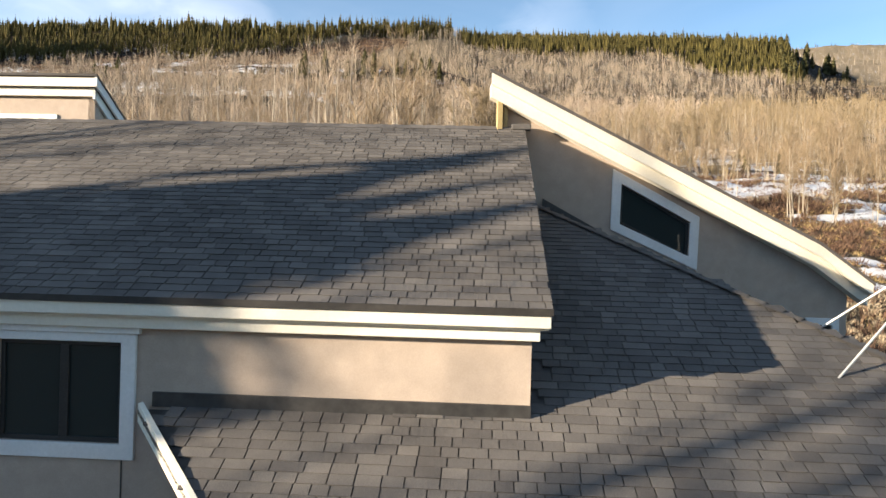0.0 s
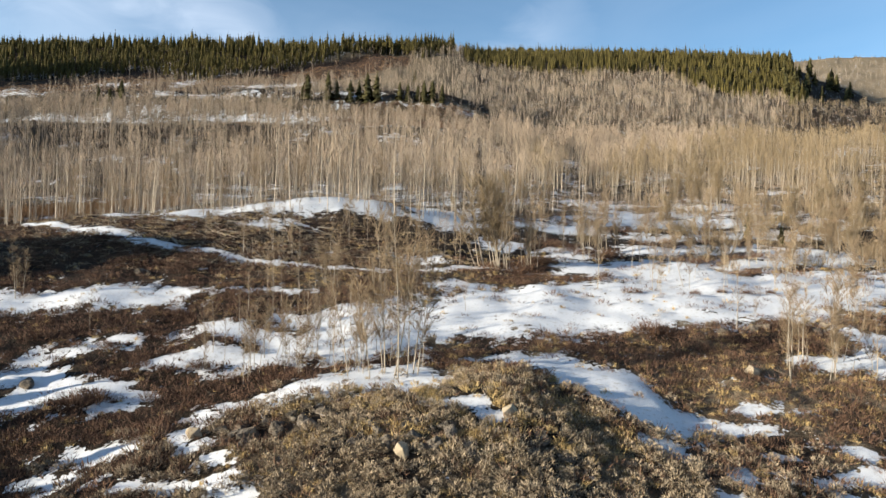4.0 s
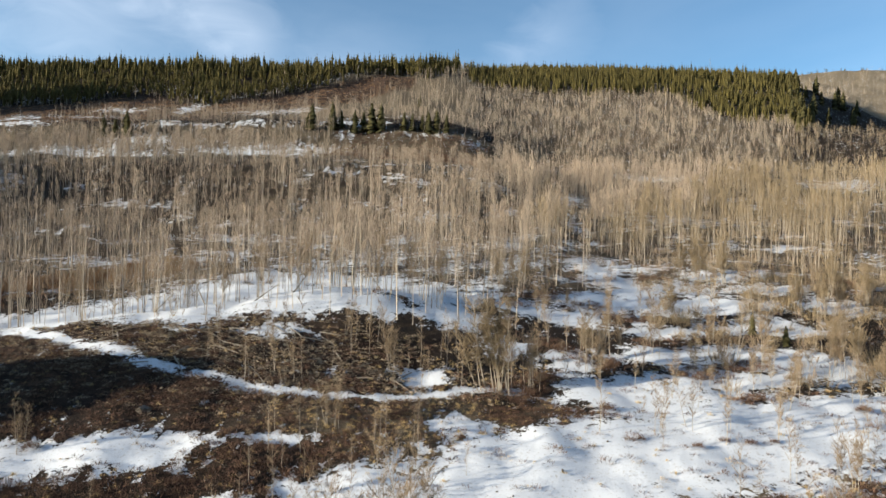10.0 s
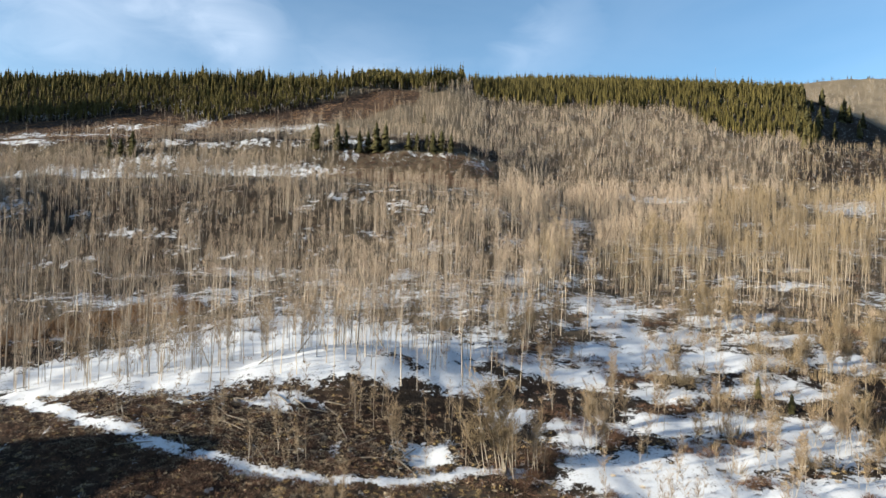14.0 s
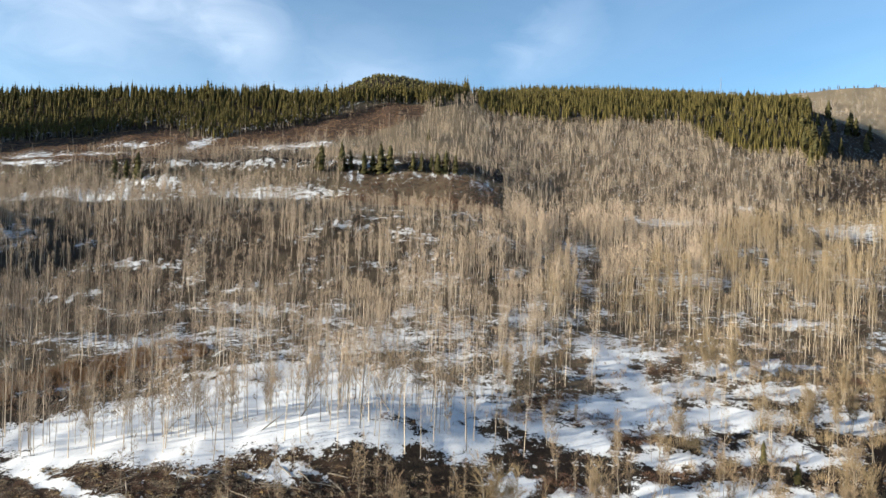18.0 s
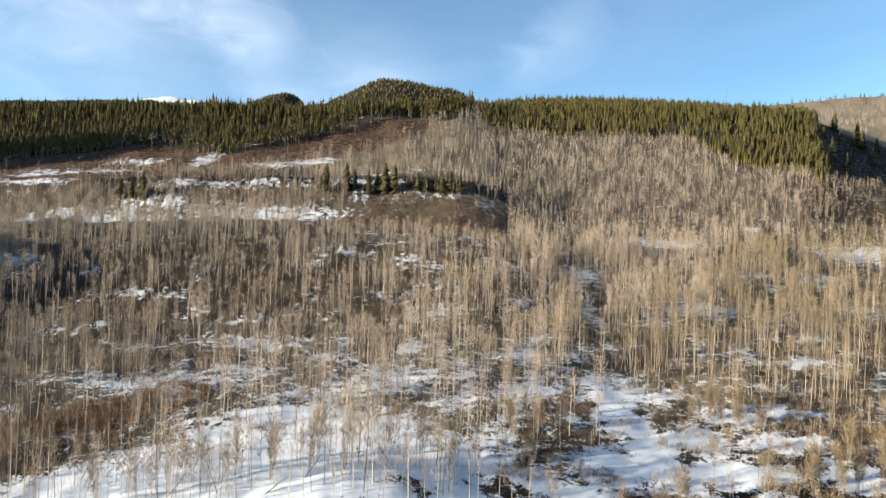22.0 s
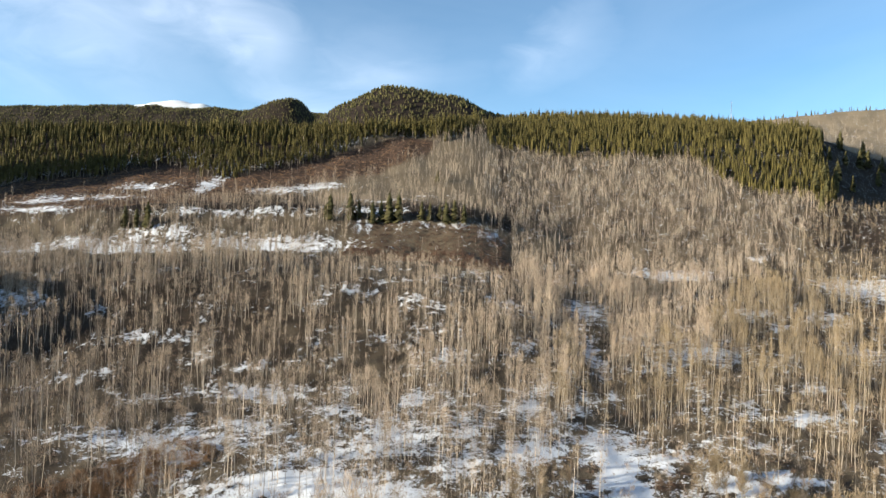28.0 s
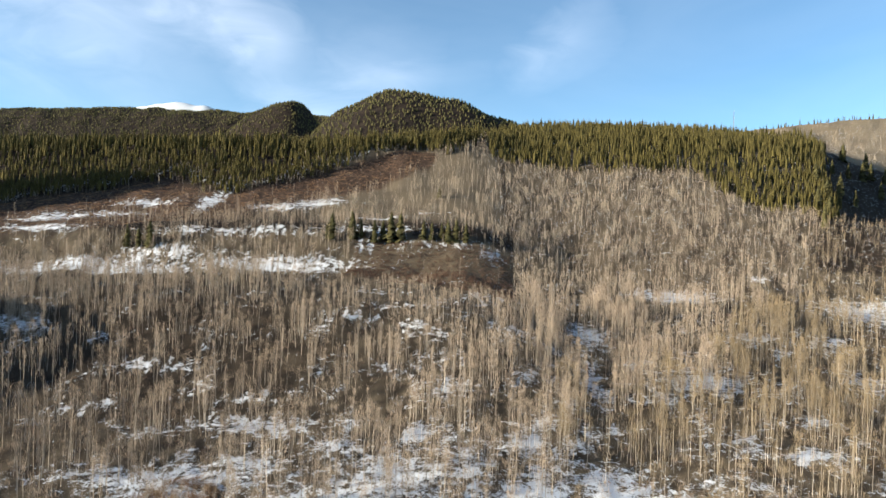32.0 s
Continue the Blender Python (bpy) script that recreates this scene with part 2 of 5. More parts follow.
h = math_of(n, l, "ADD", math_of(n, l, "MULTIPLY", noise_of(n, l, 1.1, 8, None, 0.7), math_of(n, l, "SUBTRACT", 1.15, snowy)), math_of(n, l, "MULTIPLY", snowy, 0.45))
bump_of(n, l, b, h, 0.9, 0.55)
GROUND = m

WOOD_BARK = wood_of_trees("aspen_bark_in_the_wood", (0.19, 0.157, 0.122), (0.42, 0.36, 0.288))
PALE_BARK = wood_of_trees("aspen_bark", (0.18, 0.150, 0.115), (0.40, 0.35, 0.28))
TWIG = wood_of_trees("aspen_twigs", (0.150, 0.114, 0.083), (0.44, 0.342, 0.250), 0.07)
RED_TWIG = wood_of_trees("willow_twigs", (0.013, 0.008, 0.007), (0.185, 0.110, 0.072), 0.4)
BROWN_TWIG = wood_of_trees("brown_twigs", (0.045, 0.028, 0.020), (0.20, 0.132, 0.090), 0.1)
RUSTY_TWIG = wood_of_trees("rusty_twigs", (0.13, 0.075, 0.04), (0.30, 0.18, 0.095))
GOLD_TWIG = wood_of_trees("golden_twigs", (0.115, 0.086, 0.053), (0.285, 0.213, 0.126))
NEAR_TWIG = wood_of_trees("aspen_fine_twigs", (0.11, 0.080, 0.052), (0.31, 0.228, 0.145), 0.3)
SAGE = wood_of_trees("sagebrush", (0.040, 0.031, 0.023), (0.47, 0.375, 0.26), 0.5, 0.9, 0.55)
STRAW = wood_of_trees("dry_grass", (0.24, 0.165, 0.07), (0.48, 0.355, 0.17), 0.2)
NEEDLE = wood_of_trees("conifer_needles", (0.016, 0.016, 0.007), (0.122, 0.098, 0.029), 0.16, 0.9, 0.2)
DARK_NEEDLE = wood_of_trees("spruce_needles", (0.026, 0.027, 0.012), (0.108, 0.093, 0.036), 0.1)
PINE_BARK = wood_of_trees("pine_bark", (0.15, 0.12, 0.095), (0.34, 0.28, 0.22))
DARK_BARK = wood_of_trees("conifer_bark", (0.08, 0.06, 0.045), (0.20, 0.155, 0.115))


# ---- the lie of the land ----
PROFILE = [(-3000, 480), (-1700, 330), (-900, 40), (-500, -30), (-60, -4), (0, 0), (22, 1.6), (34, 4.2), (48, 7.0), (57, 8.9), (64, 12.2), (70, 13.4), (98, 16.8),
           (126, 21.5), (150, 27), (173, 31.5), (200, 35), (225, 40.5), (290, 52), (322, 62), (360, 73), (402, 85), (440, 104),
           (487, 127), (570, 164), (611, 186), (680, 214), (850, 263), (930, 272), (1150, 240), (1600, 190), (5200, 150)]
TERRACE = [(240, 0), (316, 19), (335, 17), (388, 13), (412, 22), (426, 25), (450, 17), (485, 14), (530, 12), (640, 12), (700, 6), (780, -8), (860, -15), (960, -15), (1200, 0)]

BROW = [(520, 0), (560, 4), (600, 9), (640, -9), (700, -24), (780, -38), (860, -54), (960, -62), (1200, 0)]      # the wooded brow falls away behind

HILLS = [(-250, 2120, 330, 620, 330, 541), (-785, 2900, 400, 190, 300, 680), (-1500, 3300, 3500, 4200, 400, 712), (-1990, 4400, 1000, 1000, 300, 985),
         (900, 2500, 500, 900, 420, 490), (2500, 3300, 900, 900, 500, 690)]

BROW_X, BROW_TURN = 256, 0.44      # eastern edge of the conifer wood: its place and its slant


def smooth_interp(y, knots, soft):
    """A line through the knots with its corners rounded over soft metres."""
    ky, kz = np.array(knots, float).T
    w = soft * np.clip(np.abs(y) / 100, 0.08, 1.0)
    return sum(np.interp(y + w * s, ky, kz) for s in (-1, -0.5, 0, 0.5, 1)) / 5


def bump(x, y, cx, cy, sx, sy, high):
    return high * np.exp(-0.5 * (((x - cx) / sx) ** 2 + ((y - cy) / sy) ** 2))


WAVES = [(random.Random(5 + i).uniform(0, 6.28), random.Random(50 + i).uniform(0, 6.28), random.Random(90 + i).uniform(0, 6.28)) for i in range(24)]


def rough(x, y, size, n=6, seed=0):
    """Soft uneven ground, about -1 to 1, with swells of the given size."""
    total = 0
    for i in range(n):
        a, p, q = WAVES[(i + seed) % 24]
        k = 6.283 / size * (1 + 0.37 * i)
        total = total + np.sin(k * (x * math.cos(a) + y * math.sin(a)) + p + 1.3 * np.sin(0.4 * k * (y * math.cos(a) - x * math.sin(a)) + q)) / (1 + 0.5 * i)
    return total / 2.2


def height(x, y):
    """Height of the ground at x, y."""
    x, y = np.asarray(x, float), np.asarray(y, float)
    z = smooth_interp(y, PROFILE, 18) + 0.0262 * np.clip(x, -420, 420)
    z = z + smooth_interp(y, TERRACE, 6) / (1 + np.exp(np.clip((x - 25) / 13, -40, 40)))
    z = z + smooth_interp(y, BROW, 6) / (1 + np.exp(np.clip((x + 80) / 35, -40, 40)))
    z = z + bump(x, y, -2, 44, 11, 8, 3.9) + bump(x, y, 9, 52, 6, 5, 1.0)        # rocky mound behind the house
    z = z + bump(x, y, -56.7, 113.3, 25.5, 15.9, 6.6) + bump(x, y, -22, 131, 16, 10, 4.3) + bump(x, y, -16, 140, 18, 14, 2.7)  # wooded knoll
    z = z + bump(x, y, -92, 150, 22, 22, -2.5) - 3.0 * np.exp(-0.5 * ((x - 50 - 0.05 * (y - 200)) / 12) ** 2) * np.clip((y - 150) / 80, 0, 1) * np.clip((420 - y) / 60, 0, 1)
    z = z - np.clip((x - BROW_X - BROW_TURN * (y - 500)) / 75, 0, 1.3) * 46 * np.clip((y - 480) / 60, 0, 1) * np.clip((800 - y) / 170, 0, 1)      # the wooded brow falls away eastwards
    z = z + bump(x, y, -222, 165, 38, 45, 18) + bump(x, y, -338, 214, 45, 54, 98) + bump(x, y, -138, 65, 22, 9.5, 36) + bump(x, y, -505, 446, 55, 27, 110)     # unseen spurs, added to shade the hollow, wood, knoll bank and cut slope
    z = z + bump(x, y, 600, 1010, 170, 75, 46) + bump(x, y, 450, 815, 120, 80, -24)     # open ridge east of the wood
    near = np.clip((y - 8) / 14, 0, 1)
    far = np.clip((y - 130) / 250, 0, 1)
    z = z + near * (0.16 * rough(x, y, 5.5, 5) + 0.35 * rough(x, y, 17, 5, 4)) + far * 1.6 * rough(x, y, 60, 5, 9)
    # hills beyond the crest
    for cx, cy, left, right, sy, high in HILLS:
        w = np.where(x < cx, left, right)
        z = np.maximum(z, np.where(y > 1250, 60, -900) + high * np.exp(-0.5 * (((x - cx) / w) ** 2 + ((y - cy) / sy) ** 2)))
    return z + np.clip((y - 1500) / 500, 0, 1) * 9 * rough(x, y, 300, 6, 3)


# ---- mesh helpers ----
def mesh_of(name, verts, faces, mat, smooth=False):
    """A mesh from arrays of places and of triangles or quads."""
    verts, faces = np.asarray(verts, np.float32), np.asarray(faces, np.int32)
    me = bpy.data.meshes.new(name)
    k = faces.shape[1]
    me.vertices.add(len(verts))
    me.vertices.foreach_set("co", verts.ravel())
    me.loops.add(faces.size)
    me.loops.foreach_set("vertex_index", faces.ravel())
    me.polygons.add(len(faces))
    me.polygons.foreach_set("loop_start", np.arange(0, faces.size, k, dtype=np.int32))
    me.polygons.foreach_set("use_smooth", np.full(len(faces), smooth))
    me.update(calc_edges=True)
    me.materials.append(mat)
    return me


def part(name, bm, mat, parent, label=""):
    """Links a bmesh, or a ready mesh, as one mesh object under a thing or a part."""
    if isinstance(bm, bmesh.types.BMesh):
        me = bpy.data.meshes.new(name)
        bmesh.ops.recalc_face_normals(bm, faces=bm.faces)
        bm.to_mesh(me)
        bm.free()
        me.materials.append(mat)
    else:
        me = bm
    ob = new(name, me)
    ob.parent = parent
    return tagged(ob, label)


def thing(name, label, category, group="", at=(0, 0, 0)):
    ob = new(name)
    ob.location = at
    ob.empty_display_size = 0.2
    return tagged(ob, label, category, group)


def prism(outline, a, b, axis="v", bevel=0.0):
    """A slab: an outline of (across, up) pairs drawn out from a to b along the house's depth (v), its width (u) or upwards (z)."""
    bm = bmesh.new()

    def place(p, q, s):
        return {"v": (p, s, q), "u": (s, p, q), "z": (p, q, s)}[axis]
    ring = [[bm.verts.new(place(p, q, s)) for p, q in outline] for s in (a, b)]
    k = len(outline)
    bm.faces.new(ring[0])
    bm.faces.new(ring[1][::-1])
    for i in range(k):
        bm.faces.new((ring[0][i], ring[1][i], ring[1][(i + 1) % k], ring[0][(i + 1) % k]))
    bmesh.ops.recalc_face_normals(bm, faces=bm.faces)
    if bevel:
        bmesh.ops.bevel(bm, geom=bm.edges[:], offset=bevel, segments=1, affect="EDGES")
    return bm


def box(u0, u1, v0, v1, z0, z1, bevel=0.0):
    return prism([(u0, z0), (u1, z0), (u1, z1), (u0, z1)], v0, v1, "v", bevel)


def tube_arrays(path, radii, sides):
    """Places and triangles of a tapered limb along a path."""
    path = np.asarray(path, float)
    verts, faces = [], []
    for i, (p, r) in enumerate(zip(path, radii)):
        d = path[min(i + 1, len(path) - 1)] - path[max(i - 1, 0)]
        d = d / (np.linalg.norm(d) + 1e-9)
        a = np.cross(d, (0.31, 0.95, 0.02))
        a /= np.linalg.norm(a) + 1e-9
        c = np.cross(d, a)
        for s in range(sides):
            w = 6.2832 * s / sides
            verts.append(p + r * (math.cos(w) * a + math.sin(w) * c))
    for i in range(len(path) - 1):
        for s in range(sides):
            q, t = i * sides + s, i * sides + (s + 1) % sides
            faces += [(q, t, q + sides), (t, t + sides, q + sides)]
    return np.array(verts), np.array(faces, int)


class Heap:
    """Gathers many pieces of places and triangles into one mesh."""

    def __init__(self):
        self.v, self.f, self.n = [], [], 0

    def add(self, v, f):
        self.v.append(v)
        self.f.append(np.asarray(f) + self.n)
        self.n += len(v)

    def arrays(self):
        return np.concatenate(self.v), np.concatenate(self.f)

    def scatter(self, kinds, places, scales, turns, pick, stretch=None, lean=None):
        """Adds kinds[pick[i]] at places[i], turned and scaled."""
        for k, (v, f) in enumerate(kinds):
            idx = np.nonzero(pick == k)[0]
            if not len(idx):
                continue
            c, s = np.cos(turns[idx])[:, None], np.sin(turns[idx])[:, None]
            sc = scales[idx][:, None]
            wide = sc if stretch is None else sc * stretch[idx][:, None]
            px, py, pz = (v[None, :, 0] * c - v[None, :, 1] * s) * wide, (v[None, :, 0] * s + v[None, :, 1] * c) * wide, v[None, :, 2] * sc
            if lean is not None:
                px = px + pz * lean[idx, 0][:, None]
                py = py + pz * lean[idx, 1][:, None]
            out = np.stack([px + places[idx, 0][:, None], py + places[idx, 1][:, None], pz + places[idx, 2][:, None]], -1).reshape(-1, 3)
            ff = (f[None] + (np.arange(len(idx)) * len(v))[:, None, None]).reshape(-1, 3)
            self.add(out, ff)


def slivers(rng, bases, ways, lengths, widths):
    """Thin tapering twigs, one triangle each."""
    side = np.cross(ways, rng.normal(size=ways.shape))
    side /= np.linalg.norm(side, axis=1)[:, None] + 1e-9
    a, b2, tip = bases - side * widths[:, None] / 2, bases + side * widths[:, None] / 2, bases + ways * lengths[:, None]
    v = np.stack([a, b2, tip], 1).reshape(-1, 3)
    return v, np.arange(len(v)).reshape(-1, 3)


# ---- ground cover masks ----
SNOW_CREST = [(-17.1, 47.7, 1.3, 1.1), (-14.8, 49.7, 2.0, 1.2), (-11.7, 48.8, 1.7, 2.2), (-9.0, 50.6, 2.0, 3.6), (-5.8, 51.5, 2.2, 4.4), (-2.4, 51.7, 2.2, 4.4), (-4.9, 66.3, 3.4, 5.9), (-7.6, 61.1, 2.1, 3.1), (-10.2, 61.1, 2.1, 2.4),
              (4.6, 58.4, 2.5, 1.4), (8.2, 56.5, 2.4, 3.2), (10.0, 53.9, 2.1, 4.0), (12.3, 52.3, 2.2, 4.2), (14.5, 51.2, 2.2, 4.6), (15.7, 48.6, 2.0, 3.4), (18.0, 48.3, 2.2, 2.0), (20.8, 47.8, 2.7, 0.9), (14.2, 43.7, 2.0, 0.8), (1.1, 44.1, 2.3, 0.8), (2.9, 43.1, 1.3, 0.6), (23.8, 51.1, 1.9, 0.9), (27.7, 51.8, 2.3, 0.8), (32.6, 60.3, 2.3, 1.6)]
SNOW_NEAR = [(34.6, 58.7, 2.9, 1.0), (37.2, 59.7, 1.8, 2.5), (40.5, 64.6, 1.9, 2.9), (26.8, 42.5, 2.0, 0.8), (24.1, 41.1, 1.3, 0.6), (28.5, 45.1, 1.8, 0.7), (18.7, 40.9, 0.8, 1.4), (22.5, 44.2, 1.7, 0.6), (17, 37.2, 0.8, 1.6), (25.6, 39, 2.4, 1.4)]
SNOW_SCRUB = [(-9.5, 66, 4.2, 2.6), (-12.5, 71, 4.5, 2.2), (-17.5, 66, 4.0, 1.6), (-8.5, 74, 4.0, 2.0), (-20, 56.5, 2.4, 0.8), (-23.1, 67.2, 4.2, 2.2), (-22.8, 59.2, 3.2, 1.2), (-19.8, 60.9, 3.8, 1.0), (-16.3, 59.6, 3.1, 2.2), (-14.2, 63.2, 3.3, 2.3), (-37.9, 59.4, 3.6, 0.7), (-35.5, 61.3, 3.0, 0.9), (-31.7, 64.1, 4.8, 0.8), (-34.5, 56.2, 3.9, 1.7), (-33.4, 52.7, 3.2, 2.2), (-29.7, 54.3, 3.2, 1.6), (-25.3, 53.1, 2.0, 1.4), (-25.1, 50.8, 1.2, 0.5),
              (-17.3, 44.8, 1.0, 1.6), (-15.7, 42.8, 1.2, 0.5), (-23.1, 43.5, 2.4, 1.1), (-13.8, 41.0, 1.1, 0.7), (-26.3, 41.4, 1.1, 0.5), (-24.0, 40.9, 1.3, 0.6), (-20.4, 40.0, 1.4, 0.4), (-17.4, 38.8, 1.3, 0.8), (-14.2, 38.4, 2.3, 0.8), (-11.8, 36.8, 1.1, 0.9), (-20.8, 82.7, 5.0, 1.6)]
SNOW_MID = [(60, 150, 15, 7), (30, 152, 9, 8), (76, 164, 12, 5), (56, 166, 11, 7), (20, 140, 7, 5), (64, 134, 13, 5), (84, 150, 8, 5), (12, 74, 18, 6.5), (30, 78, 18, 7), (46, 84, 16, 6), (24, 84, 16, 6), (38, 92, 14, 5), (8, 80, 9, 5), (58, 96, 10, 4), (2, 88, 4, 2.2), (-47, 77, 9, 4), (-38, 78, 7, 4.4), (-32, 81, 4, 2.4), (4, 72, 15, 6.5), (20, 77, 13, 8), (37, 85, 15, 8), (51, 91, 10, 6), (-4, 69, 6, 4), (-15, 71, 4, 2.0),
            (28, 100, 12, 8), (43, 106, 13, 6), (60, 112, 10, 8), (20, 113, 5, 6), (36, 118, 10, 4), (42, 155, 6, 14), (47, 146, 7, 7), (29, 137, 4, 5), (-70, 123, 12, 8), (-50, 128, 18, 9), (-30, 136, 18, 10),
            (-12, 142, 12, 8), (0, 132, 7, 7), (-28, 114.6, 4, 1.2)]
SNOW_FAR = [(-150, 421, 40, 3.5), (-62, 424, 24, 3), (-185, 402, 26, 3), (-298, 448, 18, 4), (-280, 456, 20, 6), (-255, 464, 18, 4), (-282, 424, 23, 4), (-241, 486, 16, 5), (-194, 490, 5, 19), (-136, 477, 19, 5), (-114, 488, 17, 5), (-234, 388, 23, 3), (-260, 383, 19, 5), (-205, 385, 40, 5), (-120, 391, 42, 6), (-60, 408, 14, 2), (-36, 409, 14, 1.8), (-8, 410, 16, 2), (12, 406, 6, 3), (-220, 392, 30, 3), (-60, 455, 16, 2), (-30, 470, 14, 2), (113, 390, 13, 4), (214, 370, 18, 8)]
SNOW_GLADES = [(-205, 300, 12, 6), (-129, 273, 18, 3), (-54, 308, 13, 3), (-30, 319, 12, 2.5), (-82, 253, 11, 3), (-75, 236, 28, 6), (-143, 246, 15, 3), (-91, 200, 38, 8), (-70, 210, 15, 5), (-22, 204, 18, 15), (-43, 222, 10, 6), (19, 228, 10, 10), (43, 205, 14, 13), (52, 196, 14, 8)]
SNOW_GLADES += [(0, 211, 8, 11), (57, 334, 11, 16), (52, 285, 4, 23), (96, 284, 20, 14), (136, 328, 18, 5), (114, 387, 20, 7), (206, 367, 19, 14), (169, 325, 12, 9), (163, 286, 11, 9), (111, 221, 13, 5), (17, 311, 8, 5)]
SNOW_WOOD = [(169, 411, 5, 2), (42, 180, 7, 18), (-42, 176, 20, 8), (-60, 165, 10, 6), (70, 180, 10, 6)]
SNOW_KNOLL = [(-62, 126, 9, 8), (-54, 121, 8, 7.3), (-46, 119, 6, 6), (-72, 134, 12, 12), (-44, 128, 14, 9), (-30, 128, 10, 7), (-76, 121, 5, 4), (-38, 104, 2, 0.6), (-4, 104, 5, 3), (-85.7, 145.6, 7.3, 9.2), (-61.8, 131.0, 5.8, 10), (-51.4, 122, 5.4, 5), (-44.7, 121, 4.7, 3.5), (-31.5, 113.7, 5.0, 1.5), (-21.6, 128.6, 6.5, 5.0), (-12.9, 127.3, 6.5, 3.1), (-43.1, 145.9, 6.8, 24.9), (-68, 146, 20, 15), (-45, 150, 24, 20), (-24, 155, 18, 22), (-6, 150, 10, 15), (-86, 141, 12, 9)]
SNOW_GULLEY = [(42, 190, 6, 16), (44, 165, 6, 12), (38, 150, 8, 8), (25, 140, 6, 5), (15, 146, 6, 5), (41, 131, 10, 4), (64, 134, 12, 4), (50, 118, 14, 5), (20, 113, 5, 4), (84, 146, 8, 4), (7, 150, 6, 5), (74, 165, 8, 4), (10, 119, 4, 5), (86, 181, 9, 3)]
TRACK = [(-84, 126), (-78, 118), (-69.4, 110.5), (-58, 105.4), (-45, 100.3), (-33, 97.5), (-19, 95.4), (-12, 95.4), (-1.6, 98), (2.5, 99.8), (12, 101)]
TRAIL = [(130, 350), (135.8, 357.3), (149.3, 369.3), (163, 373.5), (189, 377.3), (227.3, 380.4), (262, 384)]
HOLLOW = [(-112, 160), (-96, 174), (-82, 190)]
RUST_EDGE = [(-340, 405), (-243, 417), (-168, 455), (-89, 499), (-40, 560), (-20, 640)]        # lower edge of the cut slope
PINE_LEFT = [(-900, 330), (-400, 425), (-352, 488), (-335, 506), (-318, 521), (-287, 527), (-270, 543), (-250, 553), (-215, 530), (-182, 521), (-160, 538), (-128, 560), (-96, 590), (-66, 620), (-22, 612), (2, 660), (8, 760)]
PINE_RIGHT = [(6, 760), (14, 600), (83, 592), (150, 594), (190, 596), (196, 545), (214, 512), (263, 496), (300, 510), (340, 520), (470, 560)]


def to_line(x, y, line):
    """Distance from a broken line."""
    best = np.full(np.shape(x), 1e9)
    for (ax, ay), (bx, by) in zip(line, line[1:]):
        dx, dy = bx - ax, by - ay
        t = np.clip(((x - ax) * dx + (y - ay) * dy) / (dx * dx + dy * dy), 0, 1)
        best = np.minimum(best, np.hypot(x - ax - t * dx, y - ay - t * dy))
    return best


def snow_at(x, y):
    """How surely snow lies: over a half is snow."""
    k = np.clip(y / 90, 0.25, 3.0)
    wx, wy = x + k * (1.6 * rough(x, y, 11, 4, 1) + 0.8 * rough(x, y, 4.3, 4, 6)), y + k * (1.2 * rough(x, y, 9, 4, 8) + 0.6 * rough(x, y, 3.7, 4, 2))
    s = np.full(np.shape(x), -0.3) + 0.28 * rough(x, y, 23, 5, 2)
    wood = np.clip((y - 112) / 30, 0, 1) * np.clip((470 - y) / 120, 0, 1)
    s = s + wood * (0.30 + 0.30 * np.exp(-(((y - 192) / 34) ** 2)) * np.clip((45 - x) / 20, 0, 1) * np.clip((x + 125) / 30, 0, 1) + 0.12 * np.clip((x + 70) / 30, 0, 1) * np.clip((310 - y) / 40, 0, 1) - 0.14 * np.clip((-20 - x) / 40, 0, 1) * (y > 195) + 0.34 * rough(x, y, 48, 5, 7) - 0.10 * np.clip((x - 30) / 120, 0, 1))
    for cx, cy, rx, ry in SNOW_CREST + SNOW_NEAR + SNOW_SCRUB + SNOW_MID + SNOW_KNOLL + SNOW_GULLEY + SNOW_FAR + SNOW_WOOD + SNOW_GLADES:
        d = np.hypot((wx - cx) / rx, (wy - cy) / ry)
        if cy < 195:
            s = np.maximum(s, np.clip(1.75 - 1.15 * d, -0.35, 1.6))
        else:      # thinner and more broken among the trees
            s = np.maximum(s, np.clip((0.92 - 0.62 * d) if cy < 365 else (1.0 - 0.55 * d), -0.35, 0.8 if cy < 365 else 1.1))
    s = s - np.clip(0.55 * rough(x, y, 13, 5, 12), 0, 0.9) * np.clip((x - 4) / 10, 0, 1) * np.clip((y - 96) / 12, 0, 1) * (y < 195)
    s = s + (0.50 * rough(x, y, 2.6, 4, 31) + 0.05) * np.clip((112 - y) / 10, 0, 1) * np.clip((14 - x) / 14, 0.25, 1)      # ragged, eaten by the scrub
    s = np.maximum(s, np.clip(1.6 - 0.95 * to_line(x, y, TRACK), -0.35, 1.5))
    s = np.maximum(s, np.where(np.interp(x, *zip(*PINE_LEFT)) < y, 0.30 - 0.022 * np.clip(y - np.interp(x, *zip(*PINE_LEFT)) - 6, 0, 60), -1) * (x < 8) * (y < 700))
    s = np.where((y > 4000) & (x < -1000), 1.9, s)
    return s - 0.6 * np.clip((y - 900) / 200, 0, 1) * (y < 4000)


def rust_at(x, y):
    low = np.interp(x, *zip(*RUST_EDGE))
    r = np.clip((y - low + 6 * rough(x, y, 30, 4)) / 14, 0, 1) * np.clip((20 - x) / 30, 0, 1) * np.clip((760 - y) / 60, 0, 1)
    r = r * np.clip((np.interp(x, *zip(*PINE_LEFT)) - 8 - y) / 8, 0, 1)
    knoll = np.clip(1.6 - np.hypot((x + 40) / 26, (y - 104) / 13), 0, 0.6)
    return np.maximum(r, knoll)


